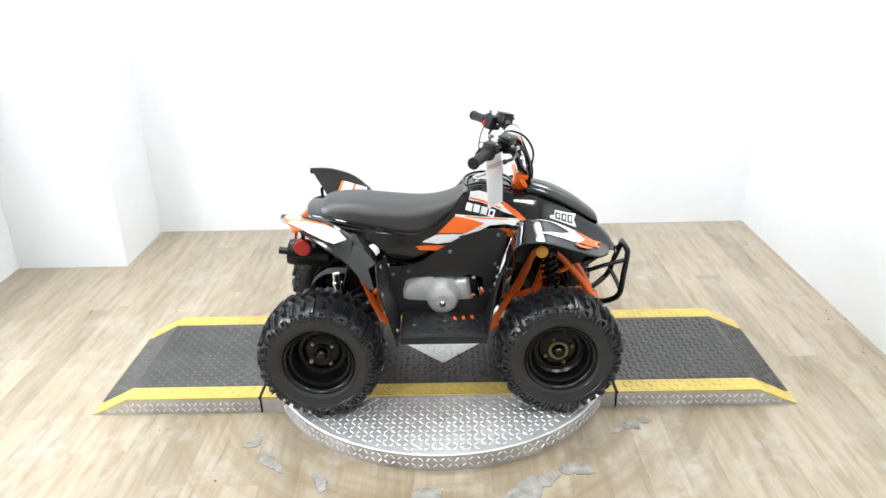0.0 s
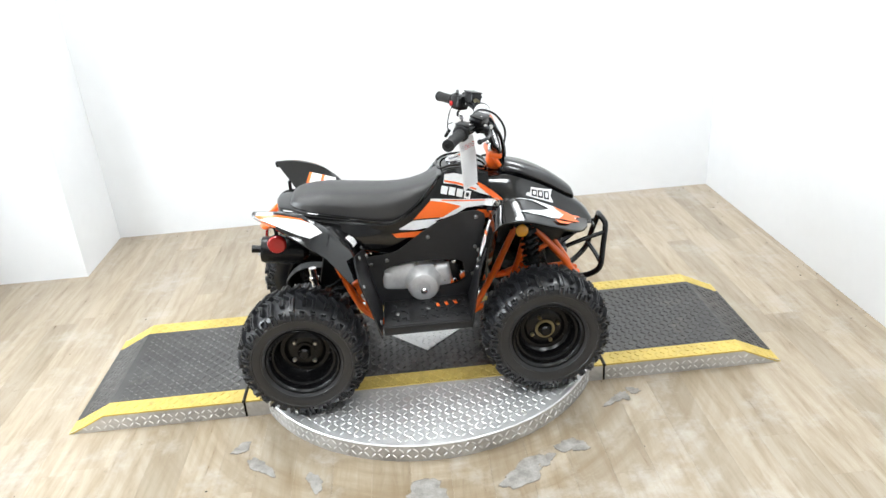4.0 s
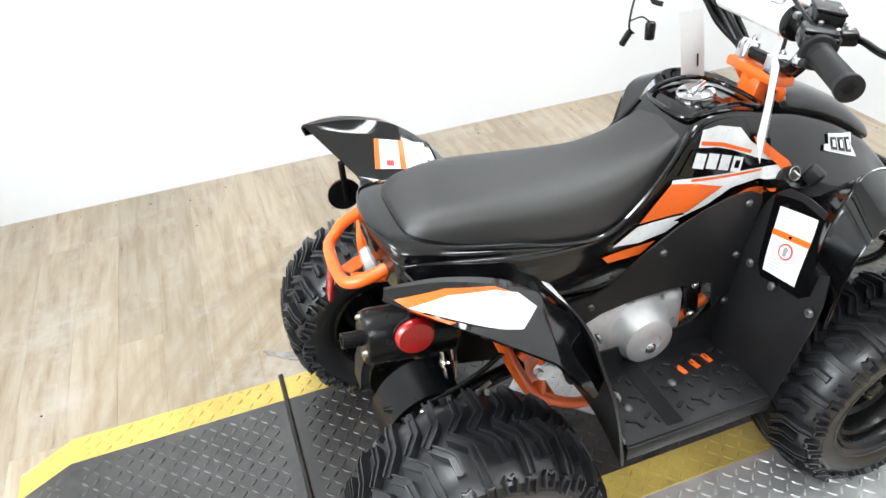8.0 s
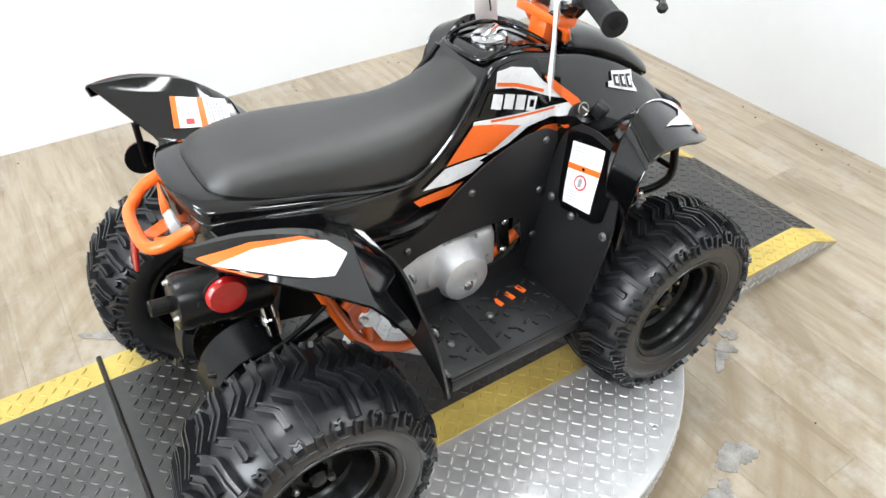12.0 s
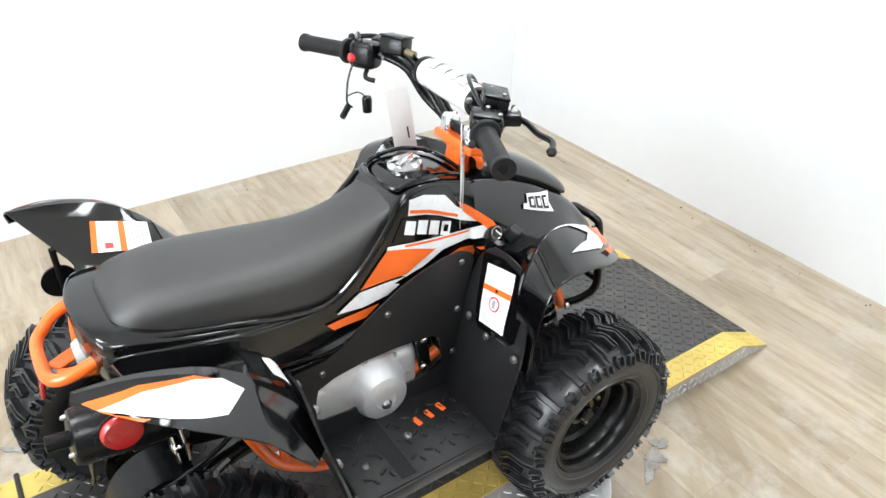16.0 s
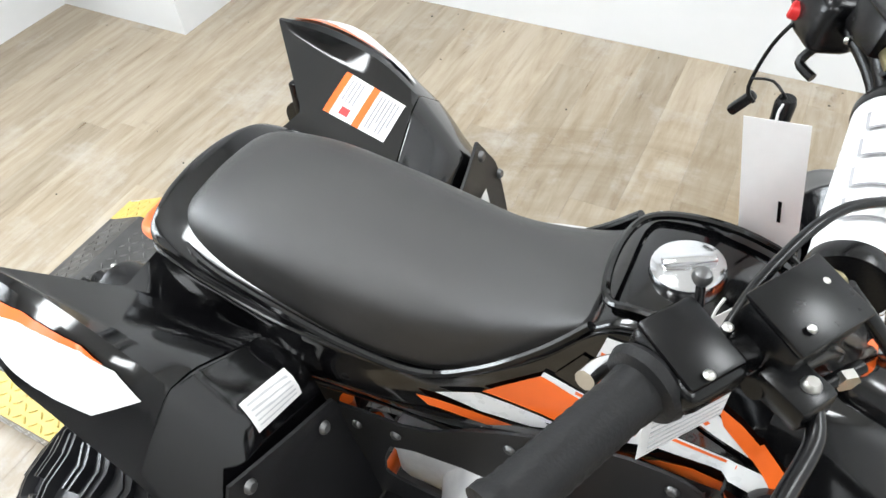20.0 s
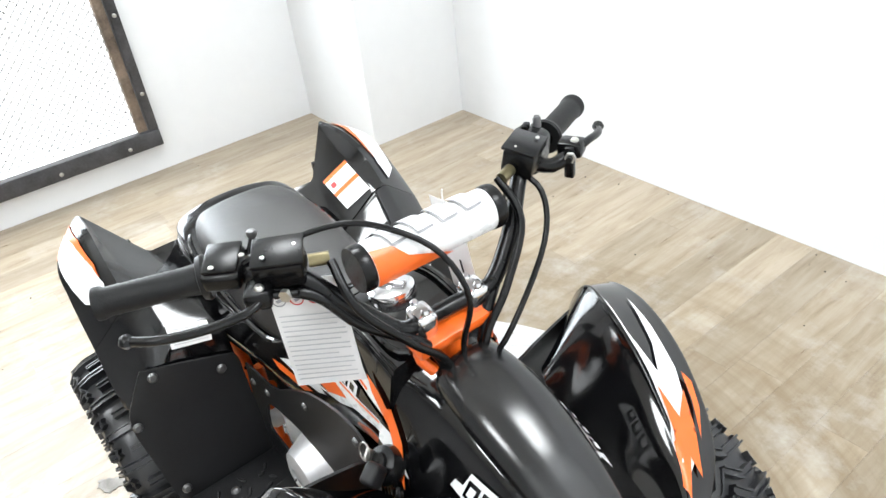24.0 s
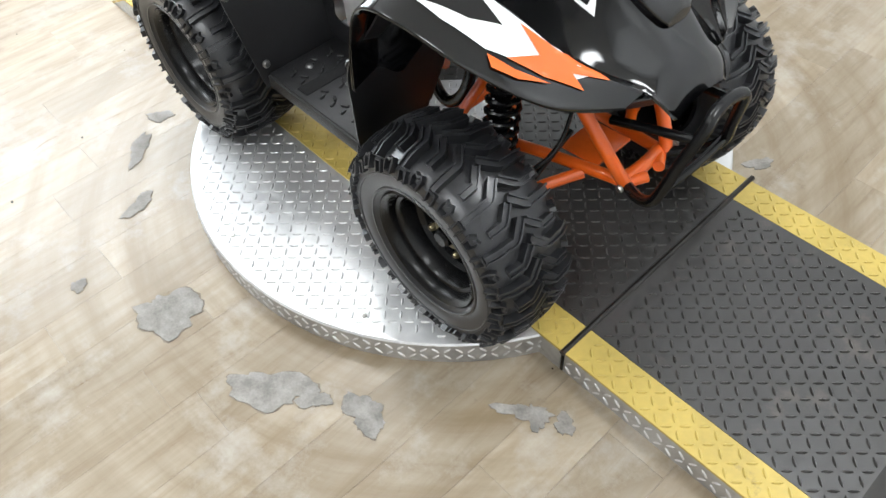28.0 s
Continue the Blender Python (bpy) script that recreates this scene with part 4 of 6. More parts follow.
guard_tree = tree_of(sheet(GUARD, 0.005))
for nm, material, label, outline, lift in (("warning_sticker", PAPER, "white warning sticker with an orange band", [(-0.30, 0.53), (-0.235, 0.53), (-0.235, 0.45), (-0.30, 0.45)], 0.0014), ("sticker_band", DECAL_ORANGE, "orange band", [(-0.245, 0.53), (-0.235, 0.53), (-0.235, 0.45), (-0.245, 0.45)], 0.002),
                                           ("sticker_mark", INK_RED, "small red mark", [(-0.275, 0.515), (-0.262, 0.515), (-0.262, 0.50), (-0.275, 0.50)], 0.002)):
    on_quad(nm, mirrored(decal(guard_tree, outline, (0, 0, 0), (0, 1, 0), (0, 0, 1), lift, 0.012)), material, guard_l, label)

# rear fenders: a flat inner face, a shoulder and an outer band, running up to a sharp tip
B_ = [(-0.445, -0.112, 0.685), (-0.40, -0.128, 0.655), (-0.33, -0.138, 0.625), (-0.265, -0.145, 0.60), (-0.222, -0.15, 0.575), (-0.20, -0.155, 0.53)]
I_ = [(-0.432, -0.188, 0.690), (-0.385, -0.178, 0.677), (-0.325, -0.165, 0.661), (-0.262, -0.15, 0.645), (-0.211, -0.155, 0.61), (-0.19, -0.16, 0.54)]
S_ = [(-0.505, -0.266, 0.777), (-0.43, -0.262, 0.750), (-0.35, -0.254, 0.724), (-0.275, -0.246, 0.698), (-0.216, -0.245, 0.622), (-0.194, -0.245, 0.548)]
C_ = [(-0.507, -0.270, 0.780), (-0.43, -0.274, 0.777), (-0.345, -0.279, 0.750), (-0.283, -0.276, 0.698), (-0.213, -0.278, 0.608), (-0.197, -0.33, 0.545)]
O_ = [(-0.51, -0.277, 0.774), (-0.43, -0.336, 0.746), (-0.37, -0.346, 0.703), (-0.29, -0.350, 0.636), (-0.252, -0.352, 0.582), (-0.222, -0.352, 0.540)]


def bent(points, smooth):
    """More stations along an edge: straight runs with a crease at the fourth, or a smooth curve."""
    if smooth:
        line = spline(points, 10)
        return [line[k] for k in (0, 10, 20, 29, 30, 31, 36, 40, 50)]
    p = [Vector(q) for q in points]
    return [p[0], p[1], p[2], p[2].lerp(p[3], 0.9), p[3], p[3].lerp(p[4], 0.12), p[3].lerp(p[4], 0.6), p[4], p[5]]


B_, I_, S_, C_, O_ = bent(B_, False), bent(I_, False), bent(S_, False), bent(C_, True), bent(O_, True)
rows = []
for b, i, s, c, o in zip(B_, I_, S_, C_, O_):
    b, i, s, c, o = Vector(b), Vector(i), Vector(s), Vector(c), Vector(o)
    rows.append([b, i.lerp(b, 0.08), i.lerp(s, 0.06), s.lerp(i, 0.06), s.lerp(c, 0.15), c.lerp(s, 0.12), c.lerp(o, 0.1), o.lerp(c, 0.12), o, o + Vector((0.004, 0.01, -0.012))])
rear_bm = sheet(rows, 0.004, 5, 1)
rear_tree = tree_of(rear_bm)
rear_r, rear_l = both("rear_fender", rear_bm, GLOSS, "glossy black rear fender", 24)
rear_graphics = ((DECAL_ORANGE, "orange decal", [(-0.498, 0.768), (-0.43, 0.765), (-0.36, 0.747), (-0.335, 0.731), (-0.36, 0.739), (-0.44, 0.749), (-0.47, 0.747), (-0.43, 0.728), (-0.44, 0.728), (-0.48, 0.752)]),
                 (DECAL_WHITE, "white decal", [(-0.484, 0.756), (-0.43, 0.757), (-0.36, 0.742), (-0.325, 0.726), (-0.298, 0.695), (-0.335, 0.682), (-0.37, 0.697), (-0.425, 0.728), (-0.455, 0.743)]))
for k, (material, nm, outline) in enumerate(rear_graphics):
    bm = decal(rear_tree, outline, (0, -0.4, 0), (1, 0, 0), (0, 0.35, 1), 0.0012 + 0.0006 * k, 0.006)
    both("decal", bm, material, nm, 40, (rear_r, rear_l))
# stickers on the inner faces: the warning on the left one only
WARN = [Vector(p) for p in ((-0.382, -0.249), (-0.284, -0.243), (-0.293, -0.187), (-0.398, -0.195))]


def warning(name, corners, lift, material, label):
    on_quad(name, mirrored(decal(rear_tree, [tuple(v) for v in corners], (0, 0, 0.8), (1, 0, 0), (0, 1, 0), lift, 0.01)), material, rear_l, label)


def within(u0, v0, u1, v1):
    at = lambda u, v: WARN[0].lerp(WARN[1], u).lerp(WARN[3].lerp(WARN[2], u), v)
    return [at(u0, v0), at(u1, v0), at(u1, v1), at(u0, v1)]


warning("warning_sticker", WARN, 0.0012, PAPER, "white warning sticker with orange stripes")
for u0, u1 in ((0.0, 0.1), (0.47, 0.58)):
    warning("sticker_stripe", within(u0, 0, u1, 1), 0.0016, DECAL_ORANGE, "orange stripe")
warning("sticker_mark", within(0.22, 0.72, 0.36, 0.9), 0.0016, INK_RED, "small red mark")
for k in range(4):
    warning("text_line", within(0.15 + 0.06 * k, 0.08, 0.17 + 0.06 * k, 0.62), 0.0016, INK, "")
for k in range(6):
    warning("text_line", within(0.64 + 0.055 * k, 0.08, 0.66 + 0.055 * k, 0.9 - 0.2 * (k % 3 == 2)), 0.0016, INK, "")
LABEL = [Vector(p) for p in ((-0.241, 0.651), (-0.172, 0.631), (-0.179, 0.604), (-0.248, 0.619))]
front_on = ((0, 0, 0), (0, 1, 0), (0, 0, 1))
on_quad("data_label", decal(rear_tree, [tuple(v) for v in LABEL], *front_on, 0.0014, 0.01), PAPER, rear_r, "white label with grey lines")
for k in range(5):
    t = 0.14 + 0.16 * k
    a, b = LABEL[0].lerp(LABEL[3], t), LABEL[1].lerp(LABEL[2], t)
    c, d = LABEL[1].lerp(LABEL[2], t + 0.05), LABEL[0].lerp(LABEL[3], t + 0.05)
    on_quad("text_line", decal(rear_tree, [tuple(v) for v in (a.lerp(b, 0.08), b.lerp(a, 0.08), c.lerp(d, 0.08), d.lerp(c, 0.08))], *front_on, 0.002, 0.01), INK_PALE, rear_r)

# front fenders
I_ = [(0.618, -0.085, 0.572), (0.54, -0.115, 0.588), (0.45, -0.125, 0.60), (0.36, -0.135, 0.615), (0.295, -0.16, 0.64), (0.262, -0.225, 0.57), (0.24, -0.262, 0.52)]
C_ = [(0.612, -0.108, 0.583), (0.535, -0.178, 0.632), (0.44, -0.218, 0.698), (0.345, -0.25, 0.738), (0.278, -0.275, 0.729), (0.232, -0.288, 0.645), (0.222, -0.302, 0.54)]
O_ = [(0.605, -0.14, 0.568), (0.545, -0.245, 0.602), (0.445, -0.312, 0.655), (0.345, -0.342, 0.694), (0.262, -0.35, 0.686), (0.228, -0.352, 0.61), (0.216, -0.353, 0.515)]
rows = []
for i, c, o in zip(I_, C_, O_):
    i, c, o = Vector(i), Vector(c), Vector(o)
    rows.append([i, i.lerp(c, 0.35) - Vector((0, 0, 0.006)), i.lerp(c, 0.75), c.lerp(i, 0.06), c, c.lerp(o, 0.15), o.lerp(c, 0.2), o, o + Vector((0, 0.006, -0.01))])
ff_bm = sheet(rows, 0.004, 8, 4)
ff_tree = tree_of(ff_bm)
ff_r, ff_l = both("front_fender", ff_bm, GLOSS, "glossy black front fender", 50)
front_graphics = ((DECAL_WHITE, "white decal", [(0.295, -0.269), (0.345, -0.251), (0.44, -0.221), (0.50, -0.196), (0.56, -0.158), (0.545, -0.195), (0.50, -0.238), (0.45, -0.275), (0.385, -0.298), (0.335, -0.306), (0.36, -0.294), (0.412, -0.268), (0.447, -0.237), (0.39, -0.239), (0.32, -0.26)]),
                  (DECAL_ORANGE, "orange decal", [(0.46, -0.216), (0.51, -0.192), (0.575, -0.146), (0.54, -0.19), (0.562, -0.188), (0.52, -0.228), (0.475, -0.258), (0.50, -0.217)]),
                  (DECAL_ORANGE, "orange decal", [(0.455, -0.277), (0.49, -0.258), (0.53, -0.226), (0.50, -0.262), (0.47, -0.283)]))
for k, (material, nm, outline) in enumerate(front_graphics):
    both("decal", decal(ff_tree, outline, (0, 0, 0.8), (1, 0, 0), (0, 1, 0), 0.0014 + 0.0014 * k, 0.006), material, nm, 40, (ff_r, ff_l))
# dark well behind each front wheel, with its sticker
well = sheet([[(0.272, -0.16, 0.672), (0.267, -0.215, 0.68), (0.255, -0.285, 0.678)], [(0.262, -0.13, 0.64), (0.255, -0.20, 0.638), (0.238, -0.312, 0.63)], [(0.24, -0.122, 0.57), (0.225, -0.20, 0.56), (0.2, -0.345, 0.55)], [(0.205, -0.14, 0.46), (0.195, -0.23, 0.455), (0.182, -0.34, 0.45)], [(0.165, -0.15, 0.345), (0.16, -0.25, 0.34), (0.163, -0.33, 0.33)]], 0.004, 8, 6)
well_tree = tree_of(well)
well_r, well_l = both("leg_shield", well, MATTE, "matte black leg shield")
for at in ((0.2, -0.334, 0.545), (0.213, -0.235, 0.525), (0.222, -0.165, 0.528)):
    both("screw", bolt((at[0] - 0.008, at[1], at[2]), (0, -78, 0), 0.0085, 0.006), BOLT_DARK, "", 40, (well_r, well_l))
lab = decal(well_tree, [(0.162, 0.640), (0.250, 0.662), (0.278, 0.553), (0.195, 0.533)], (0.1, 0, 0), (0, -1, 0), (0, 0, 1), 0.0015, 0.012)
both("inner_shield", decal(well_tree, [(0.138, 0.652), (0.20, 0.668), (0.276, 0.668), (0.308, 0.60), (0.314, 0.56), (0.296, 0.543), (0.196, 0.519), (0.178, 0.53)], (0.1, 0, 0), (0, -1, 0), (0, 0, 1), 0.0004, 0.01), GLOSS, "glossy black recess", 40, (well_r, well_l))
both("warning_sticker", lab, PAPER, "white warning sticker with an orange band", 40, (well_r, well_l))
SHIELD = [Vector(p) for p in ((0.162, 0.640), (0.250, 0.662), (0.278, 0.553), (0.195, 0.533))]


def printed(name, points, lift, material, label=""):
    """A patch of print on both leg shields' stickers, in shares of the sticker's width and height."""
    at = lambda u, v: SHIELD[0].lerp(SHIELD[1], u).lerp(SHIELD[3].lerp(SHIELD[2], u), v)
    both(name, decal(well_tree, [tuple(at(u, v)) for u, v in points], (0.1, 0, 0), (0, -1, 0), (0, 0, 1), lift, 0.01), material, label, 40, (well_r, well_l))


bar_of = lambda u0, v0, u1, v1: [(u0, v0), (u1, v0), (u1, v1), (u0, v1)]
round_of = lambda u, v, r: [(u + r * math.cos(a), v + 0.62 * r * math.sin(a)) for a in (k * math.pi / 8 for k in range(16))]
printed("sticker_band", bar_of(0.0, 0.34, 1.0, 0.43), 0.0022, DECAL_ORANGE, "orange band")
printed("sticker_mark", round_of(0.5, 0.60, 0.2), 0.0022, INK_RED, "round prohibition mark")
printed("sticker_mark", round_of(0.5, 0.60, 0.155), 0.0028, PAPER)
printed("sticker_mark", [(0.44, 0.56), (0.5, 0.52), (0.57, 0.56), (0.55, 0.66), (0.45, 0.67)], 0.0034, INK)
printed("sticker_mark", bar_of(0.46, 0.365, 0.54, 0.405), 0.0028, SATIN)
for v in (0.07, 0.13, 0.19, 0.25):
    printed("text_line", bar_of(0.1, v, 0.9, v + 0.013), 0.0022, INK_PALE)
for v in (0.76, 0.81, 0.86, 0.91):
    printed("text_line", bar_of(0.12, v, 0.88 - 0.2 * (v > 0.9), v + 0.013), 0.0022, INK_PALE)

# hood: a ridge on each side, a long matte scoop in the middle
hood_rows = []
for x, c, s1, y1, s2, y2, s3, y3 in ((0.255, 0.772, 0.770, 0.05, 0.748, 0.080, 0.65, 0.118), (0.285, 0.770, 0.768, 0.05, 0.745, 0.078, 0.64, 0.125), (0.36, 0.760, 0.757, 0.052, 0.727, 0.08, 0.622, 0.138), (0.45, 0.725, 0.72, 0.052, 0.686, 0.08, 0.607, 0.132), (0.53, 0.675, 0.67, 0.047, 0.637, 0.074, 0.59, 0.12), (0.59, 0.628, 0.624, 0.038, 0.603, 0.06, 0.578, 0.095), (0.632, 0.586, 0.583, 0.03, 0.573, 0.058, 0.56, 0.088), (0.653, 0.545, 0.543, 0.026, 0.539, 0.05, 0.535, 0.072)):
    half = [(x, -y3, s3), (x, -(y2 + y3) / 2 - 0.004, (s2 + s3) / 2 - 0.008), (x, -y2, s2), (x, -y1, s1)]
    hood_rows.append(half + [(x, 0, c)] + [(a, -b, d) for a, b, d in half[::-1]])
hood_bm = sheet(hood_rows, 0.004, 8, 4)
hood_tree = tree_of(hood_bm)
hood = on_quad("hood", hood_bm, GLOSS, None, "glossy black hood", 50)
scoop_rows = []
for x, top, half, low in ((0.315, 0.792, 0.04, 0.768), (0.33, 0.804, 0.05, 0.764), (0.40, 0.787, 0.058, 0.745), (0.48, 0.747, 0.055, 0.705), (0.545, 0.700, 0.046, 0.665), (0.575, 0.672, 0.035, 0.648), (0.583, 0.655, 0.026, 0.640)):
    scoop_rows.append([(x, -half, low), (x, -half * 0.92, low + 0.6 * (top - low)), (x, -half * 0.5, top - 0.003), (x, 0, top), (x, half * 0.5, top - 0.003), (x, half * 0.92, low + 0.6 * (top - low)), (x, half, low), (x, 0, low - 0.01)])
on_quad("hood_scoop", loft(scoop_rows, 5, 3), surface("satin_black_plastic", (0.008, 0.008, 0.0085), 0.2, vary=0.08, rough_vary=0.004, spec=0.7), hood, "satin black raised scoop", 60)
for side in (-1, 1):
    flip = lambda o: [(x * -side, z) for x, z in o] if side > 0 else o
    face = ((0, side * 0.3, 0), (-side, 0, 0), (0, 0, 1))
    on_quad("mark", decal(hood_tree, flip([(0.417, 0.710), (0.494, 0.687), (0.485, 0.670), (0.494, 0.647), (0.396, 0.688), (0.400, 0.697), (0.412, 0.694)]), *face, 0.0022, 0.005), DECAL_WHITE, hood, "white block shape")
    for dx in (0.0, 0.022, 0.044):
        for inset, lift, material in ((0.0, 0.0034, GLOSS), (0.0045, 0.0046, DECAL_WHITE)):
            x0, x1 = 0.418 + dx + inset, 0.436 + dx - inset
            hi, lo = (lambda x: 0.7035 - inset - 0.3 * (x - 0.417)), (lambda x: 0.6845 + inset - 0.4 * (x - 0.417))
            on_quad("mark", decal(hood_tree, flip([(x0, hi(x0)), (x1, hi(x1)), (x1 - 0.002, lo(x1)), (x0 - 0.002, lo(x0))]), *face, lift, 0.005), material, hood, "black block shape" if not inset else "")


def nearest_hit(start, ahead, far):
    """The first of the body cover and the hood that a ray meets."""
    hits = [h for h in (t.ray_cast(start, ahead, far) for t in (cowl_tree, hood_tree)) if h[0] is not None]
    return min(hits, key=lambda h: h[3]) if hits else (None, None, None, None)


skin = namedtuple("Skin", "ray_cast")(nearest_hit)
for side in (-1, 1):
    for k, (nm, material, outline) in enumerate(DECALS):
        shape = [(x * -side, z) for x, z in outline] if side > 0 else outline
        bm = decal(skin, shape, (0, side * 0.2, 0), (-side, 0, 0), (0, 0, 1), 0.0008 + 0.0003 * k)
        on_quad("decal", bm, material, cowl, nm + " decal")
    for outline in MARKS:
        shape = [(x * -side, z) for x, z in outline] if side > 0 else outline
        on_quad("mark", decal(skin, shape, (0, side * 0.2, 0), (-side, 0, 0), (0, 0, 1), 0.0042, 0.006), DECAL_WHITE, cowl, "white block shape")
    shape = [(x * -side, z) for x, z in HOLLOW] if side > 0 else HOLLOW
    on_quad("mark", decal(skin, shape, (0, side * 0.2, 0), (-side, 0, 0), (0, 0, 1), 0.0050, 0.006), GLOSS, cowl, "black block shape")
chin = sheet([[(0.60, -0.13, 0.566), (0.63, -0.06, 0.563), (0.641, 0, 0.562), (0.63, 0.06, 0.563), (0.60, 0.13, 0.566)], [(0.575, -0.11, 0.535), (0.605, -0.055, 0.525), (0.612, 0, 0.522), (0.605, 0.055, 0.525), (0.575, 0.11, 0.535)], [(0.53, -0.08, 0.485), (0.55, -0.04, 0.475), (0.553, 0, 0.472), (0.55, 0.04, 0.475), (0.53, 0.08, 0.485)]], 0.004)
on_quad("chin", chin, MATTE, hood)
# dark trunk inside, so that nothing shows through
on_quad("inner_cover", loft([[(x, -h, a), (x, -h, b), (x, h, b), (x, h, a)] for x, h, a, b in ((0.26, 0.07, 0.52, 0.72), (0.36, 0.09, 0.5, 0.68), (0.48, 0.085, 0.5, 0.63), (0.57, 0.06, 0.51, 0.575))], 2, 2), SATIN)


# ---- frame, engine, running gear ----
def rail(name, points, r=0.0115, material=ORANGE, parent=None, label="", steps=5):
    return on_quad(name, tube(points, r, 12, steps), material, parent, label)


for s in (-1, 1):
    lower = rail("frame_rail", [(-0.20, s * 0.115, 0.30), (-0.12, s * 0.12, 0.245), (0.0, s * 0.12, 0.235), (0.14, s * 0.12, 0.24), (0.22, s * 0.11, 0.275), (0.40, s * 0.08, 0.31), (0.58, s * 0.055, 0.335)], label="orange painted frame tube")
    rail("frame_tube", [(0.19, s * 0.115, 0.27), (0.27, s * 0.11, 0.41), (0.355, s * 0.10, 0.575)], 0.0115, ORANGE, lower, steps=2)
    rail("frame_tube", [(0.30, s * 0.10, 0.295), (0.36, s * 0.10, 0.44), (0.40, s * 0.09, 0.575)], 0.010, ORANGE, lower, steps=2)
    rail("frame_tube", [(0.585, s * 0.06, 0.335), (0.53, s * 0.085, 0.43), (0.405, s * 0.10, 0.585)], 0.0125, ORANGE, lower, steps=2)
    rail("frame_tube", [(0.36, s * 0.10, 0.44), (0.48, s * 0.095, 0.50)], 0.009, ORANGE, lower, steps=2)
    rail("frame_tube", [(-0.312, s * 0.117, 0.575), (-0.296, s * 0.118, 0.528), (-0.226, s * 0.12, 0.34), (-0.17, s * 0.12, 0.275)], 0.0125, ORANGE, lower)
    rail("frame_tube", [(-0.15, s * 0.118, 0.48), (-0.239, s * 0.12, 0.418)], 0.0115, ORANGE, lower, steps=2)
    rail("frame_tube", [(-0.198, s * 0.116, 0.50), (-0.193, s * 0.12, 0.31)], 0.010, ORANGE, lower, steps=2)
    on_quad("gusset", plate([(-0.232, 0.41), (-0.196, 0.44), (-0.194, 0.345), (-0.222, 0.345)], 0.004, Matrix.Translation((0, s * 0.118, 0)) @ pose(0, 0, 0, 90)), ORANGE, lower, "orange gusset plate")
    on_quad("screw", bolt((-0.205, s * 0.128, 0.375), (90 if s < 0 else -90, 0, 0), 0.011, 0.008), STEEL, lower)
    # front arms, shocks, spindle
    arm = bmesh.new()
    tube([(0.50, s * 0.07, 0.315), (0.44, s * 0.16, 0.285), (0.415, s * 0.25, 0.262)], 0.0115, 10, 3, bm=arm)
    tube([(0.33, s * 0.085, 0.305), (0.39, s * 0.17, 0.28), (0.415, s * 0.25, 0.262)], 0.0115, 10, 3, bm=arm)
    on_quad("suspension_arm", arm, ORANGE, None, "orange tubular suspension arm")
    on_quad("spindle", tube([(0.415, s * 0.24, 0.25), (0.412, s * 0.252, 0.30), (0.411, s * 0.30, 0.288)], 0.014, 10, 3), SATIN)
    rail("tie_rod", [(0.44, s * 0.04, 0.36), (0.46, s * 0.24, 0.30)], 0.006, SATIN, steps=2)
    for nm, a, b, coil_r, material in (("front_shock", (0.385, s * 0.15, 0.60), (0.418, s * 0.225, 0.315), 0.028, SATIN),):
        a, b = Vector(a), Vector(b)
        d = b - a
        shock = on_quad(nm, tube([a, a.lerp(b, 0.5), b], 0.016, 12, 1), SATIN, None, "black coil spring shock absorber")
        side = d.cross(Vector((1, 0, 0))).normalized()
        other = d.cross(side).normalized()
        turns, n = 11, 132
        on_quad("coil_spring", tube([a + d * (0.1 + 0.75 * k / n) + coil_r * (math.cos(2 * math.pi * turns * k / n) * side + math.sin(2 * math.pi * turns * k / n) * other) for k in range(n + 1)], 0.0055, 8, 1), material, shock)
        for t in (0.06, 0.88):
            c = a + d * t
            on_quad("spring_seat", tube([c, c + d.normalized() * 0.012], coil_r + 0.005, 16, 1), SATIN, shock)
    # amber side reflector on the fender
    refl = on_quad("side_reflector", lathe([(0.021, 0), (0.021, 0.006), (0.017, 0.009), (0, 0.01)], Matrix.Translation((0.352, s * 0.258, 0.628)) @ pose(0, 0, 0, 90 if s < 0 else -90), 24), AMBER, None, "round amber reflector")
    on_quad("bracket", block((0.008, 0.012, 0.06), (0.352, s * 0.252, 0.65), (0, 0, 0), 0.002), SATIN, refl)
    red = on_quad("side_reflector", lathe([(0.031, 0), (0.031, 0.006), (0.027, 0.011), (0, 0.012)], Matrix.Translation((-0.460, s * 0.222, 0.645)) @ pose(0, 0, 0, 90 if s < 0 else -90), 24), RED, None, "round red reflector")
    on_quad("backing", lathe([(0, 0), (0.033, 0), (0.033, 0.004), (0, 0.004)], Matrix.Translation((-0.460, s * 0.2175, 0.645)) @ pose(0, 0, 0, 90 if s < 0 else -90), 24), SATIN, red)
    on_quad("bracket", block((0.012, 0.012, 0.09), (-0.458, s * 0.212, 0.675), (0, 0, 0), 0.002), SATIN, red)
on_quad("skid_plate", block((0.09, 0.10, 0.006), (0.47, 0.0, 0.322), (0, -4, 0), 0.002), ORANGE, None, "orange front skid plate")
for y in (-0.085, 0.085):
    rail("frame_tube", [(0.575, y * 0.7, 0.33), (0.60, y * 0.2, 0.335)], 0.011, ORANGE, steps=2)
rail("cross_tube", [(0.572, -0.062, 0.333), (0.578, 0, 0.335), (0.572, 0.062, 0.333)], 0.0135, ORANGE)
rail("cross_tube", [(0.40, -0.10, 0.58), (0.40, 0.10, 0.58)], 0.012, ORANGE, steps=1)
rail("frame_tube", [(0.08, -0.108, 0.37), (0.175, -0.108, 0.415)], 0.0115, ORANGE, steps=2)
rail("cross_tube", [(0.14, -0.12, 0.24), (0.14, 0.12, 0.24)], 0.012, ORANGE, steps=1)
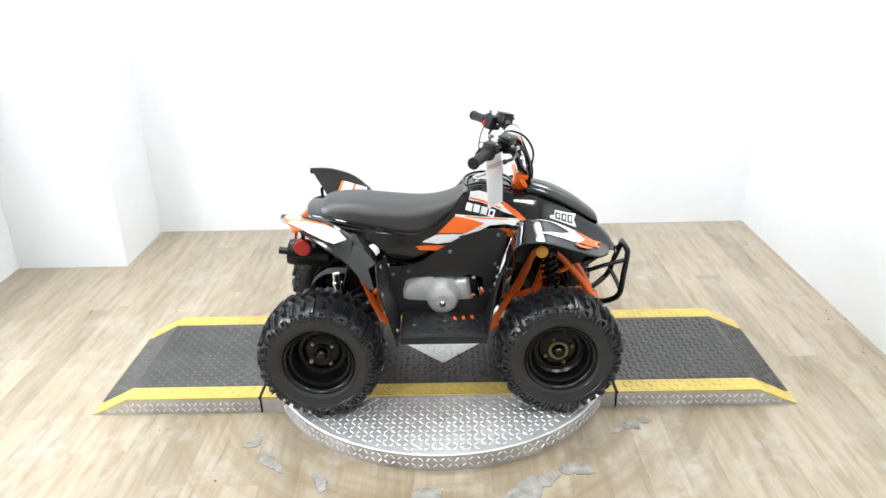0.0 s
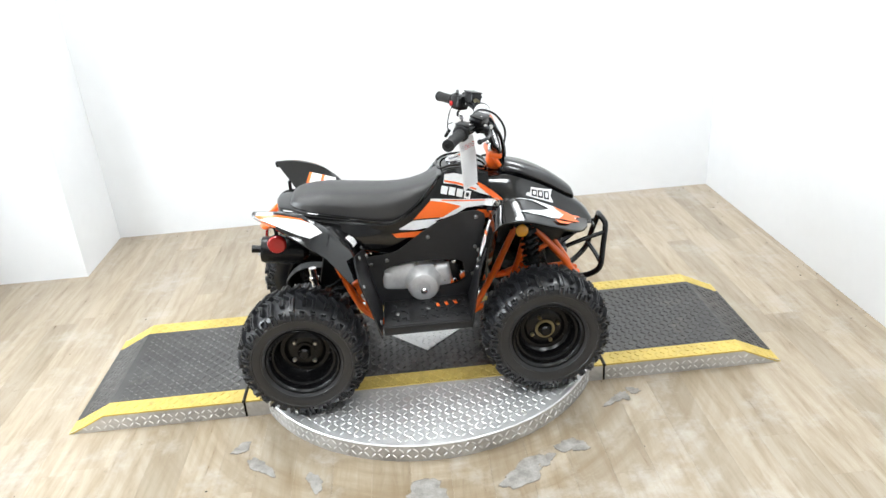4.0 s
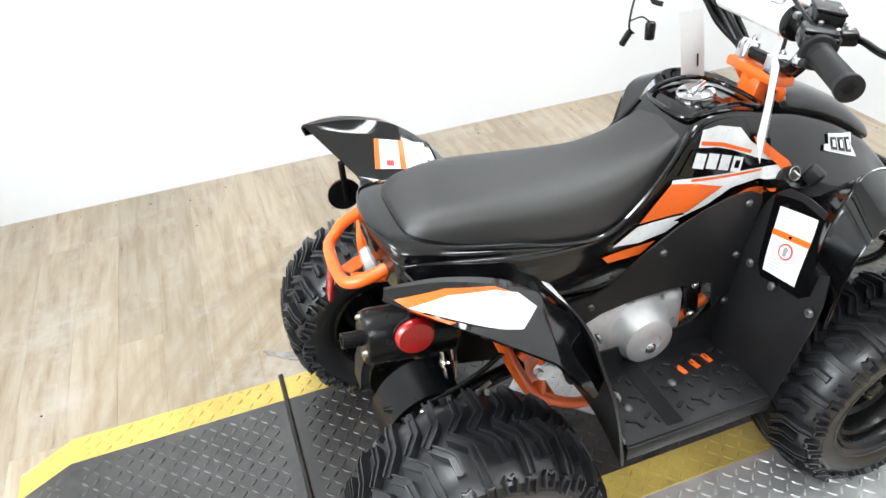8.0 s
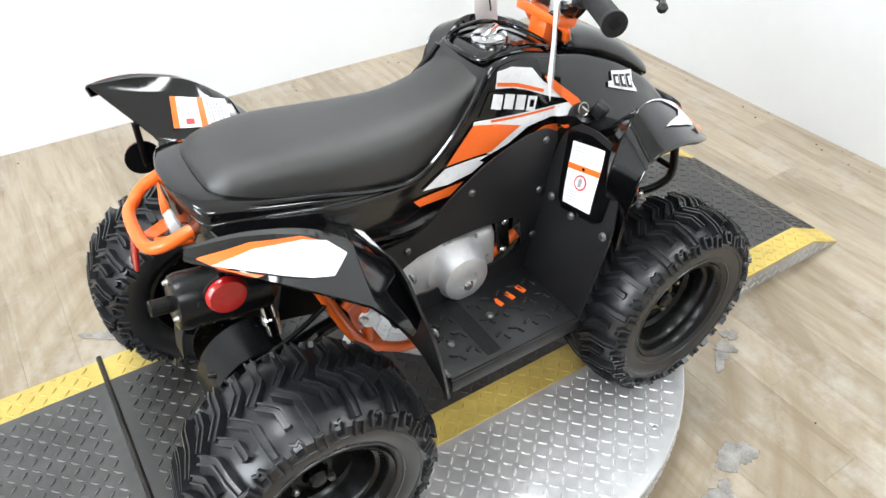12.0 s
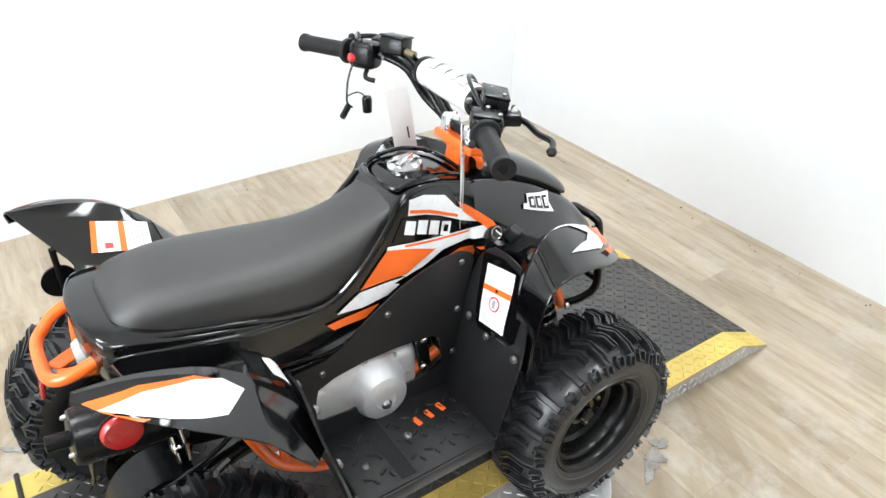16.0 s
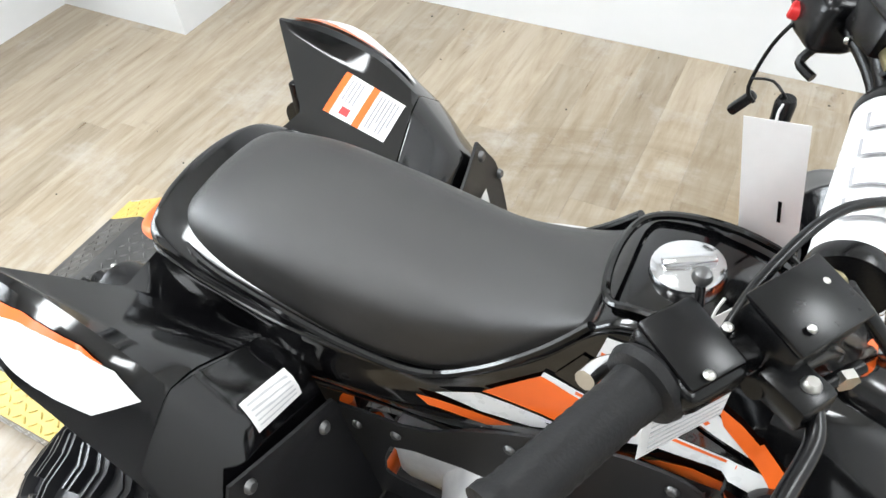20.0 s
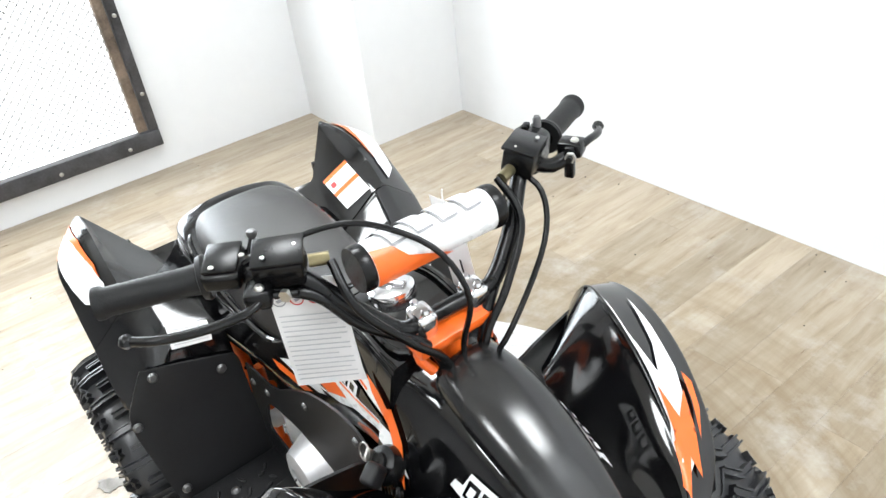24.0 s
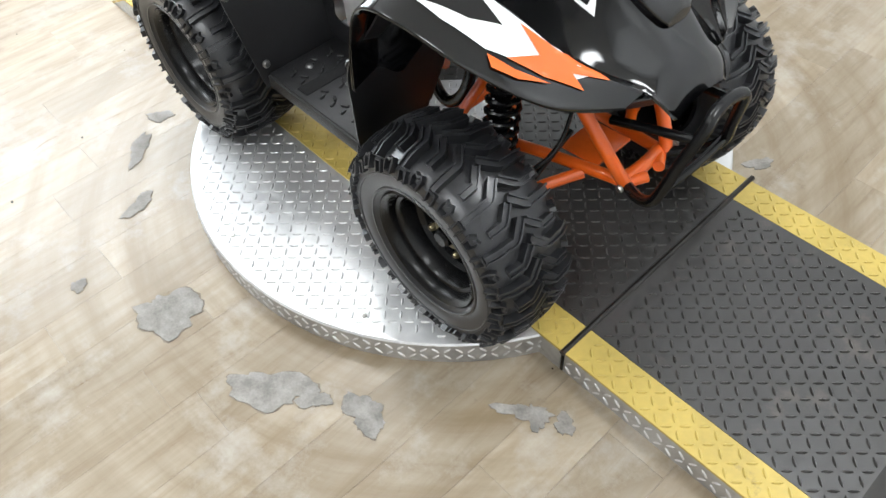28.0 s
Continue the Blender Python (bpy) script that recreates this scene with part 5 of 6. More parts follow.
rail("cross_tube", [(-0.17, -0.12, 0.275), (-0.17, 0.12, 0.275)], 0.012, ORANGE, steps=1)
rail("fuel_hose", [(0.10, -0.09, 0.47), (0.095, -0.09, 0.41), (0.115, -0.09, 0.33), (0.155, -0.09, 0.30), (0.205, -0.09, 0.35), (0.235, -0.09, 0.44), (0.24, -0.08, 0.52)], 0.0125, SATIN)
rail("cable", [(0.43, -0.03, 0.52), (0.46, -0.07, 0.44), (0.47, -0.13, 0.38), (0.43, -0.2, 0.33)], 0.004, SATIN)

# front bumper: a hoop that narrows upwards
hoop = [(0.589, -0.06, 0.335), (0.63, -0.085, 0.352), (0.665, -0.097, 0.385), (0.68, -0.078, 0.455), (0.695, -0.052, 0.525), (0.693, -0.036, 0.541), (0.69, 0, 0.545)]
main = rail("front_bumper", hoop + [(x, -y, z) for x, y, z in hoop[-2::-1]], 0.0105, SATIN, None, "black tubular front bumper")
rail("bumper_bar", [(0.668, -0.093, 0.40), (0.672, 0, 0.398), (0.668, 0.093, 0.40)], 0.0085, SATIN, main, steps=3)
for s in (-1, 1):
    rail("bumper_stay", [(0.69, s * 0.06, 0.505), (0.61, s * 0.072, 0.49), (0.545, s * 0.075, 0.47)], 0.008, SATIN, main, steps=3)
    on_quad("screw", bolt((0.588, s * 0.08, 0.342), (90 if s < 0 else -90, 0, 0), 0.008, 0.006), STEEL, main)

# engine
engine = on_quad("engine", block((0.26, 0.20, 0.12), (-0.01, -0.02, 0.405), (0, -3, 0), 0.025, seg=3), ALLOY, None, "cast alloy engine")
engine.location = (0.0, -0.004, -BASE)
turn = Matrix.Translation((0.012, -0.118, 0.402)) @ pose(0, 0, 0, 90)
on_quad("clutch_cover", lathe([(0.076, -0.05), (0.076, -0.012), (0.07, -0.002), (0.066, 0.006), (0.054, 0.034), (0.05, 0.042), (0.036, 0.047), (0.022, 0.048), (0.02, 0.044), (0, 0.044)], turn, 40), ALLOY, engine, "round cast clutch cover")
on_quad("case_cover", sheet([[(-0.135, -0.108, 0.462), (-0.08, -0.114, 0.474), (-0.02, -0.114, 0.478)], [(-0.14, -0.11, 0.42), (-0.08, -0.122, 0.43), (0.0, -0.122, 0.43)], [(-0.125, -0.108, 0.375), (-0.08, -0.118, 0.37), (0.0, -0.118, 0.365)]], 0.012), ALLOY, engine)
for k in range(7):
    a = k * 2 * math.pi / 7
    on_quad("screw", bolt((0.012 + 0.078 * math.cos(a), -0.115, 0.402 + 0.078 * math.sin(a)), (90, 0, 0), 0.005, 0.006), STEEL, engine)
on_quad("drain_bolt", bolt((0.012, -0.165, 0.39), (90, 0, 0), 0.012, 0.006), CHROME, engine)
barrel = bmesh.new()
for k in range(9):
    block((0.006, 0.11, 0.10), (0.105 + k * 0.0115, -0.01, 0.43), (0, 0, 0), 0.002, barrel, 1)
block((0.11, 0.07, 0.07), (0.15, -0.01, 0.43), (0, 0, 0), 0.01, barrel)
on_quad("cylinder", barrel, SATIN, engine, "finned black cylinder")
on_quad("oil_cooler", block((0.028, 0.012, 0.085), (0.128, -0.118, 0.44), (0, -8, 0), 0.003), SATIN, engine, "black bracket with chrome bolts")
for z in (0.405, 0.478):
    on_quad("screw", bolt((0.126, -0.125, z), (90, 0, 0), 0.008, 0.006), CHROME, engine)
rail("carburettor_hose", [(-0.06, -0.05, 0.46), (-0.12, -0.08, 0.50), (-0.16, -0.05, 0.53)], 0.018, SATIN)
on_quad("starter", lathe([(0.022, 0), (0.024, 0.01), (0.024, 0.06), (0.018, 0.068), (0, 0.068)], Matrix.Translation((-0.19, -0.06, 0.37)) @ pose(0, 0, 0, 90), 20), ALLOY, engine)
# added box in place of dark clutter, blocks the bright deck behind it
on_quad("infill_box", block((0.15, 0.19, 0.2), (-0.265, 0.005, 0.495), (0, 14, 0), 0.012), DULL, None, "dull black infill box under the seat")

# rear axle, swing arm, brake, chain guard
axle = on_quad("rear_axle", tube([(-0.411, -0.33, HUB_Z), (-0.411, 0.33, HUB_Z)], 0.016, 14, 1), SATIN, None, "black rear axle")
on_quad("axle_housing", tube([(-0.411, -0.10, HUB_Z), (-0.411, 0.10, HUB_Z)], 0.032, 16, 1), SATIN, axle)
turn = Matrix.Translation((-0.411, -0.115, HUB_Z)) @ pose(0, 0, 0, 90)
on_quad("brake_disc", lathe([(0.075, 0), (0.075, 0.004), (0.035, 0.004), (0.035, 0)], turn, 36), SATIN, axle)
on_quad("brake_caliper", block((0.05, 0.035, 0.05), (-0.36, -0.115, HUB_Z + 0.055), (0, 30, 0), 0.006), SATIN, axle)
swing = bmesh.new()
for s in (-1, 1):
    tube([(-0.18, s * 0.05, 0.33), (-0.30, s * 0.06, 0.315), (-0.411, s * 0.075, HUB_Z)], 0.016, 12, 3, bm=swing)
on_quad("swing_arm", swing, SATIN, None, "black swing arm")
chain_guard = sheet([[(-0.52, 0.035, 0.30), (-0.52, 0.085, 0.30)], [(-0.505, 0.035, 0.37), (-0.505, 0.085, 0.37)], [(-0.455, 0.035, 0.42), (-0.455, 0.085, 0.42)], [(-0.39, 0.035, 0.43), (-0.39, 0.085, 0.43)], [(-0.28, 0.035, 0.41), (-0.28, 0.085, 0.41)]], 0.004)
on_quad("chain_guard", chain_guard, MATTE, None, "matte black chain guard")
turn = Matrix.Translation((-0.411, 0.062, HUB_Z)) @ pose(0, 0, 0, 90)
on_quad("sprocket", lathe([(0.085, 0), (0.085, 0.005), (0.03, 0.005), (0.03, 0)], turn, 36), SATIN, axle)
arc = [radians(a) for a in range(60, 241, 20)]
on_quad("rear_guard", sheet([[(-0.411 + 0.098 * math.cos(a), -0.125, HUB_Z + 0.012 + 0.098 * math.sin(a)), (-0.411 + 0.098 * math.cos(a), -0.03, HUB_Z + 0.012 + 0.098 * math.sin(a))] for a in arc], 0.004, 3, 2), SATIN, None, "black curved guard round the rear axle")
cover = on_quad("brake_cover", lathe([(0.096, 0.0), (0.096, 0.004), (0.07, 0.008), (0.03, 0.01), (0, 0.01)], Matrix.Translation((-0.411, -0.116, HUB_Z + 0.012)) @ pose(0, 0, 0, 90), 40), DULL, None, "black brake cover plate")
for k in range(3):
    a = radians(60 + 50 * k)
    on_quad("screw", bolt((-0.411 + 0.07 * math.cos(a), -0.124, HUB_Z + 0.012 + 0.07 * math.sin(a)), (90, 0, 0), 0.008, 0.007), STEEL, cover)
fitting = on_quad("hose_fitting", tube([(-0.376, -0.10, 0.49), (-0.372, -0.105, 0.415)], 0.014, 14, 1), CHROME, None, "chrome hose fitting")
on_quad("collar", tube([(-0.374, -0.102, 0.455), (-0.374, -0.103, 0.445)], 0.018, 14, 1), CHROME, fitting)
rail("brake_cable", [(-0.50, -0.09, 0.36), (-0.42, -0.12, 0.38), (-0.33, -0.13, 0.42), (-0.24, -0.12, 0.47)], 0.005, SATIN)
rail("brake_rod", [(-0.49, -0.07, 0.33), (-0.40, -0.14, 0.36), (-0.30, -0.12, 0.38)], 0.004, STEEL)

# silencer
turn = Matrix.Translation((-0.372, -0.15, 0.58)) @ pose(0, 0, 0, 0, -82, 0)
silencer = on_quad("silencer", lathe([(0, 0), (0.03, 0), (0.044, 0.012), (0.046, 0.03), (0.046, 0.145), (0.043, 0.155), (0.036, 0.158), (0, 0.158)], turn, 32), SATIN, None, "black exhaust silencer")
on_quad("tail_pipe", lathe([(0.0, 0.15), (0.013, 0.15), (0.013, 0.19), (0.009, 0.19), (0.009, 0.16), (0, 0.16)], turn, 18), SATIN, silencer)
for k in range(3):
    a = k * 2.1 + 0.4
    on_quad("screw", bolt(turn @ Vector((0.034 * math.cos(a), 0.034 * math.sin(a), 0.157)), (0, -82, 0), 0.005, 0.008), STEEL, silencer)
on_quad("strap", lathe([(0.047, 0.06), (0.049, 0.06), (0.049, 0.075), (0.047, 0.075)], turn, 32), SATIN, silencer)
rail("exhaust_pipe", [(-0.372, -0.15, 0.58), (-0.28, -0.13, 0.55), (-0.15, -0.09, 0.50), (0.0, -0.08, 0.49), (0.12, -0.05, 0.47)], 0.014, SATIN)

# grab bar
bar = rail("grab_bar", [(-0.40, -0.075, 0.688), (-0.47, -0.082, 0.668), (-0.508, -0.076, 0.655), (-0.528, -0.052, 0.647), (-0.532, 0, 0.645), (-0.528, 0.055, 0.645), (-0.512, 0.08, 0.65), (-0.488, 0.088, 0.668), (-0.44, 0.085, 0.69)], 0.0108, ORANGE, None, "orange rear grab bar")
on_quad("plate", block((0.08, 0.028, 0.006), (-0.475, -0.062, 0.645), (0, 12, 0), 0.002), ORANGE, bar)
on_quad("plate", block((0.07, 0.03, 0.005), (-0.492, 0.0, 0.636), (0, 10, 40), 0.002), ORANGE, bar)
rail("bar_stay", [(-0.46, 0.075, 0.672), (-0.47, 0.055, 0.62), (-0.46, 0.03, 0.58)], 0.009, ORANGE, bar, steps=3)
on_quad("tail_reflector", block((0.008, 0.032, 0.085), (-0.538, 0.035, 0.592), (0, 12, 0), 0.003), RED, None, "red bar reflector")
on_quad("tail_lamp", lathe([(0, 0.03), (0.02, 0.028), (0.026, 0.018), (0.026, 0)], Matrix.Translation((-0.455, 0.0, 0.635)) @ pose(0, 0, 0, 0, -90, 0), 24), surface("clear_lens", (0.5, 0.5, 0.5), 0.1, coat=0.4), None, "small clear tail lamp")

# ---- steering ----
stem = on_quad("steering_stem", tube([(0.335, 0, 0.60), (0.305, 0, 0.74), (0.295, 0, 0.83)], 0.018, 16, 2), ORANGE, None, "orange steering stem")
on_quad("top_plate", block((0.05, 0.13, 0.02), (0.298, 0, 0.832), (0, 12, 0), 0.006), ORANGE, stem)
on_quad("stem_bracket", block((0.03, 0.05, 0.05), (0.29, 0, 0.80), (0, 12, 0), 0.006), ORANGE, stem)
rail("stem_guard", [(0.315, -0.045, 0.79), (0.30, -0.05, 0.82), (0.30, 0.05, 0.82), (0.315, 0.045, 0.79)], 0.008, ORANGE, stem)
BAR = [(0.298, 0, 0.857), (0.298, -0.045, 0.857), (0.299, -0.075, 0.865), (0.283, -0.12, 0.915), (0.255, -0.16, 0.962), (0.236, -0.19, 0.972), (0.196, -0.235, 0.969), (0.145, -0.345, 0.964)]
LEFT_BAR = BAR[:-3] + [(0.24, -0.187, 0.964), (0.2, -0.245, 0.957), (0.134, -0.365, 0.955)]
GRIP_A, GRIP_B = Vector((0.182, -0.272, 0.957)), Vector((0.126, -0.382, 0.953))
handlebar = on_quad("handlebar", tube([(x, -y, z) for x, y, z in LEFT_BAR[:0:-1]] + BAR, 0.0112, 12, 4), SATIN, None, "black handlebar")
# the bars stand a little turned
TURN = Matrix.Translation((0.298, 0, 0)) @ Matrix.Rotation(radians(-3.1), 4, "Z") @ Matrix.Translation((-0.298, 0, 0))
handlebar.matrix_local = TURN @ Matrix.Translation((0, 0, -BASE))
for s in (-1, 1):
    on_quad("bar_clamp", block((0.036, 0.03, 0.04), (0.298, s * 0.04, 0.857), (0, 10, 0), 0.008, seg=3), CHROME, handlebar, "polished handlebar clamp")
    for dx in (-0.012, 0.012):
        on_quad("screw", bolt((0.297 + dx, s * 0.04, 0.876), (0, 10, 0), 0.006, 0.006), CHROME, handlebar)
# crossbar pad
pad_turn = Matrix.Translation((0.272, 0, 0.952)) @ pose(0, 0, 0, 90)
pad = on_quad("bar_pad", lathe([(0.0, -0.1), (0.023, -0.1), (0.028, -0.094), (0.028, 0.094), (0.023, 0.1), (0, 0.1)], pad_turn, 32), DECAL_WHITE, None, "white and orange foam bar pad")
for h in (-0.104, 0.088):
    on_quad("pad_end", lathe([(0, h), (0.0285, h), (0.0295, h + 0.004), (0.0295, h + 0.012), (0.0285, h + 0.016), (0, h + 0.016)], pad_turn, 32), SATIN, pad)
pad_bm = lathe([(0.028, -0.094), (0.028, 0.094)], pad_turn, 48)
pad_tree = tree_of(pad_bm)
pad_bm.free()
on_quad("decal", decal(pad_tree, [(-0.088, -0.029), (-0.088, 0.03), (-0.06, 0.026), (-0.045, 0.01), (0.02, -0.012), (0.06, -0.029)], (0.40, 0, 0.99), (0, 1, 0), (-0.4, 0, 1), 0.0012, 0.006), DECAL_ORANGE, pad, "orange decal")
on_quad("decal", decal(pad_tree, [(0.088, -0.029), (0.088, 0.03), (0.055, 0.0), (0.02, -0.029)], (0.14, 0, 0.95), (0, -1, 0), (0.4, 0, 1), 0.0012, 0.006), DECAL_ORANGE, pad, "orange decal")
for u in (0.07, 0.034, -0.002, -0.038):
    for inset, lift, material in ((0.0, 0.0016, INK), (0.0022, 0.0022, DECAL_WHITE)):
        shape = [(u - inset, -0.017 + inset), (u - 0.010 - inset * 0.6, 0.018 - inset), (u - 0.034 + inset, 0.017 - inset), (u - 0.024 + inset * 0.6, -0.018 + inset)]
        on_quad("mark", decal(pad_tree, shape, (0.272, 0, 1.1), (0, -1, 0), (1, 0, 0), lift, 0.005), material, pad, "black outlined slanted block" if not inset else "")
pad.matrix_local = TURN @ Matrix.Translation((0, 0, -BASE))

for s in (-1, 1):
    flip = lambda p: Vector((p[0], -s * p[1], p[2]))
    a, b = (Vector((0.183, -0.245, 0.968)), Vector((0.139, -0.36, 0.965))) if s < 0 else (flip(GRIP_A), flip(GRIP_B))
    d = (b - a).normalized()
    turn = Matrix.Translation(a) @ d.to_track_quat("Z", "Y").to_matrix().to_4x4()
    n = (b - a).length
    on_quad("grip", lathe([(0.0, -0.004), (0.025, -0.004), (0.027, 0.0), (0.025, 0.006), (0.0185, 0.008), *[(0.0175 - 0.0006 * (k % 2), 0.02 + k * (n - 0.034) / 24) for k in range(25)], (0.0175, n - 0.012), (0.0195, n - 0.008), (0.0195, n - 0.001), (0.016, n), (0.009, n), (0.008, n - 0.004), (0, n - 0.004)], turn, 28), GRIP, handlebar, "black rubber grip")
    # controls inboard of the grip
    q = flip((0.2, -0.225, 0.97 if s < 0 else 0.96))
    if s < 0:
        box_at = q + Vector((-0.002, 0.0, 0.008))
        throttle = on_quad("throttle_box", block((0.056, 0.046, 0.026), box_at, (0, 8, -32), 0.008, seg=3), SATIN, handlebar, "black throttle housing")
        on_quad("cover_plate", block((0.05, 0.041, 0.005), box_at + Vector((0, 0, 0.015)), (0, 8, -32), 0.003), SATIN, throttle)
        for dx, dy in ((-0.02, 0.0), (0.015, 0.018), (0.015, -0.018)):
            on_quad("screw", bolt(box_at + Vector((dx, dy, 0.0172)), (0, 0, 0), 0.0035, 0.002), STEEL, throttle)
        on_quad("thumb_lever", tube([q + Vector((-0.03, -0.004, -0.012)), q + Vector((-0.045, -0.016, -0.012)), q + Vector((-0.05, -0.032, -0.008))], 0.007, 10, 4), CHROME, throttle, "bright thumb lever")
        rail("throttle_cable", [q + Vector((0.0, 0.02, 0.012)), Vector((0.215, -0.15, 0.995)), Vector((0.25, -0.08, 1.0)), Vector((0.31, -0.02, 0.965)), Vector((0.345, 0.0, 0.90)), Vector((0.33, -0.005, 0.82)), Vector((0.32, 0.0, 0.74))], 0.0038, SATIN, None, "black control cable")
        rail("idle_screw", [q + Vector((-0.005, 0.03, 0.012)), q + Vector((-0.01, 0.042, 0.03))], 0.003, SATIN, handlebar, steps=2)
        on_quad("screw_knob", lathe([(0, -0.006), (0.005, -0.004), (0.0065, 0), (0.005, 0.004), (0, 0.006)], Matrix.Translation(q + Vector((-0.01, 0.042, 0.032))), 12), BOLT_DARK, handlebar)
    else:
        switch = on_quad("switch_box", block((0.052, 0.06, 0.056), q, (0, 8, 32), 0.014, seg=3), SATIN, handlebar, "black switch housing")
        on_quad("stop_button", lathe([(0.009, 0), (0.009, 0.012), (0.007, 0.014), (0, 0.014)], Matrix.Translation(q + Vector((-0.024, 0.002, -0.004))) @ pose(0, 0, 0, 0, -80, 0), 18), RED_PLASTIC, switch, "red stop button")
        on_quad("choke_lever", tube([q + Vector((-0.004, -0.012, -0.028)), q + Vector((-0.012, -0.02, -0.042)), q + Vector((0.004, -0.032, -0.048))], 0.005, 8, 4), SATIN, switch)
        on_quad("mirror_plug", lathe([(0.006, 0), (0.006, 0.014), (0.004, 0.018), (0, 0.018)], Matrix.Translation(q + Vector((-0.006, 0.022, 0.024))), 12), BOLT_DARK, switch)
        on_quad("toggle", block((0.01, 0.018, 0.012), q + Vector((-0.012, 0.006, 0.028)), (0, 0, 32), 0.003), SATIN, switch)
    # brake fluid box, lever perch and lever
    m = flip((0.246, -0.1775, 0.985))
    box = on_quad("master_cylinder", block((0.044, 0.056, 0.034), m, (0, 12, 30 * s), 0.005), SATIN, handlebar, "black brake fluid box")
    on_quad("lid", block((0.046, 0.058, 0.005), m + Vector((0.003, 0, 0.019)), (0, 12, 30 * s), 0.002), SATIN, box)
    on_quad("union", tube([m + Vector((0.008, -s * 0.03, -0.006)), m + Vector((0.016, -s * 0.052, -0.008))], 0.008, 12, 1), GOLD, box, "gold hose union")
    ball = (0.236, -0.35, 0.968) if s < 0 else (0.2225, -0.339, 0.963)
    p0 = flip((0.258, -0.212, 0.968) if s < 0 else (0.252, -0.258, 0.97))
    for dy in (-0.019, 0.019):
        on_quad("screw", bolt(m + Vector((0.007, dy, 0.0212)), (0, 12, 0), 0.003, 0.002), STEEL, box)
    # clamp collar round the bar, its bolts, the lever's pivot and the cable adjuster
    collar_at = flip((0.238, -0.187, 0.973))
    along = (flip((0.13, -0.35, 0.958)) - collar_at).normalized()
    on_quad("clamp_collar", tube([collar_at - along * 0.009, collar_at + along * 0.009], 0.0165, 18, 1), SATIN, handlebar)
    for dz in (-0.012, 0.012):
        on_quad("screw", bolt(collar_at + Vector((-0.0165, 0, dz)), (0, -90, 0), 0.0035, 0.004), STEEL, handlebar)
    on_quad("pivot_bolt", bolt(p0 + Vector((0.006, 0, 0.0105)), (0, 0, 0), 0.006, 0.005), STEEL, handlebar)
    rail("cable_adjuster", [p0 + Vector((0.014, s * -0.012, 0.0)), p0 + Vector((0.03, s * -0.034, 0.002))], 0.0045, SATIN, handlebar, steps=2)
    on_quad("lock_nut", lathe([(0.0075, 0), (0.0075, 0.006), (0, 0.006)], Matrix.Translation(p0 + Vector((0.022, s * -0.023, 0.001))) @ pose(0, 0, 0, 90, 0, 40), 6), STEEL, handlebar)
    if s > 0:
        on_quad("perch_arm", tube([flip((0.232, -0.2, 0.96)), flip((0.252, -0.222, 0.955)), flip((0.255, -0.25, 0.963))], 0.0105, 10, 3), SATIN, handlebar)
        on_quad("perch_lug", block((0.014, 0.012, 0.046), flip((0.262, -0.245, 0.955)), (0, 0, 30), 0.003), SATIN, handlebar)
    bend = [(0.275, -0.235, 0.964), (0.268, -0.275, 0.962), (ball[0] + 0.024, ball[1] + 0.03, ball[2])] if s < 0 else [(0.258, -0.285, 0.973), (0.245, -0.315, 0.968)]
    on_quad("lever_perch", block((0.035, 0.03, 0.022), p0, (0, 0, 30 * s), 0.005), SATIN, handlebar)
    rail("brake_lever", [p0 + Vector((0.01, 0, 0)), *[flip(p) for p in bend], flip((ball[0] + 0.004, ball[1] + 0.004, ball[2]))], 0.0055, SATIN, handlebar, "black brake lever")
    on_quad("lever_ball", lathe([(0, -0.009), (0.006, -0.006), (0.009, 0), (0.006, 0.006), (0, 0.009)], Matrix.Translation(flip(ball)), 14), SATIN, handlebar)
    rail("brake_hose", [m + Vector((0.016, -s * 0.052, -0.008)), Vector((0.305, s * 0.125, 0.93)), Vector((0.325, s * 0.075, 0.86)), Vector((0.33, s * 0.03, 0.80)), Vector((0.34, s * 0.02, 0.70))], 0.0055, SATIN, None, "black brake hose")
    rail("wiring", [flip((0.225, -0.215, 0.965)), flip((0.262, -0.155, 0.945)), flip((0.285, -0.115, 0.89)), flip((0.315, -0.05, 0.835)), flip((0.325, -0.02, 0.76))], 0.0075, SATIN, None, "black wiring sleeve")
rail("front_loop", [Vector((0.25, 0.16, 0.975)), Vector((0.295, 0.172, 0.95)), Vector((0.325, 0.145, 0.895)), Vector((0.35, 0.06, 0.82)), Vector((0.335, 0.02, 0.76))], 0.004, SATIN, None, "black looped cable")
# ignition switch and its plug on the tank's side
key = on_quad("ignition_switch", lathe([(0.024, -0.024), (0.027, -0.004), (0.027, 0.01), (0.023, 0.02), (0.013, 0.022), (0.012, 0.028), (0, 0.028)], Matrix.Translation((0.30, -0.128, 0.662)) @ pose(0, 0, 0, 32, -14, 20), 24), SATIN, None, "black ignition switch")
on_quad("key_cap", block((0.02, 0.03, 0.034), (0.318, -0.16, 0.688), (30, 0, 20), 0.006, seg=3), MATTE, key, "black rubber plug cap")
on_quad("key_blade", block((0.004, 0.016, 0.018), (0.288, -0.146, 0.688), (32, -14, 20), 0.001), STEEL, key)
on_quad("key_ring", tube([(0.284 + 0.012 * math.cos(a), -0.15 + 0.004 * math.sin(a), 0.695 + 0.012 * math.sin(a)) for a in (k * math.pi / 6 for k in range(12))], 0.0012, 6, 2, True), STEEL, key)
rail("key_lead", [(0.31, -0.12, 0.648), (0.325, -0.135, 0.62), (0.34, -0.12, 0.58)], 0.006, SATIN, key)

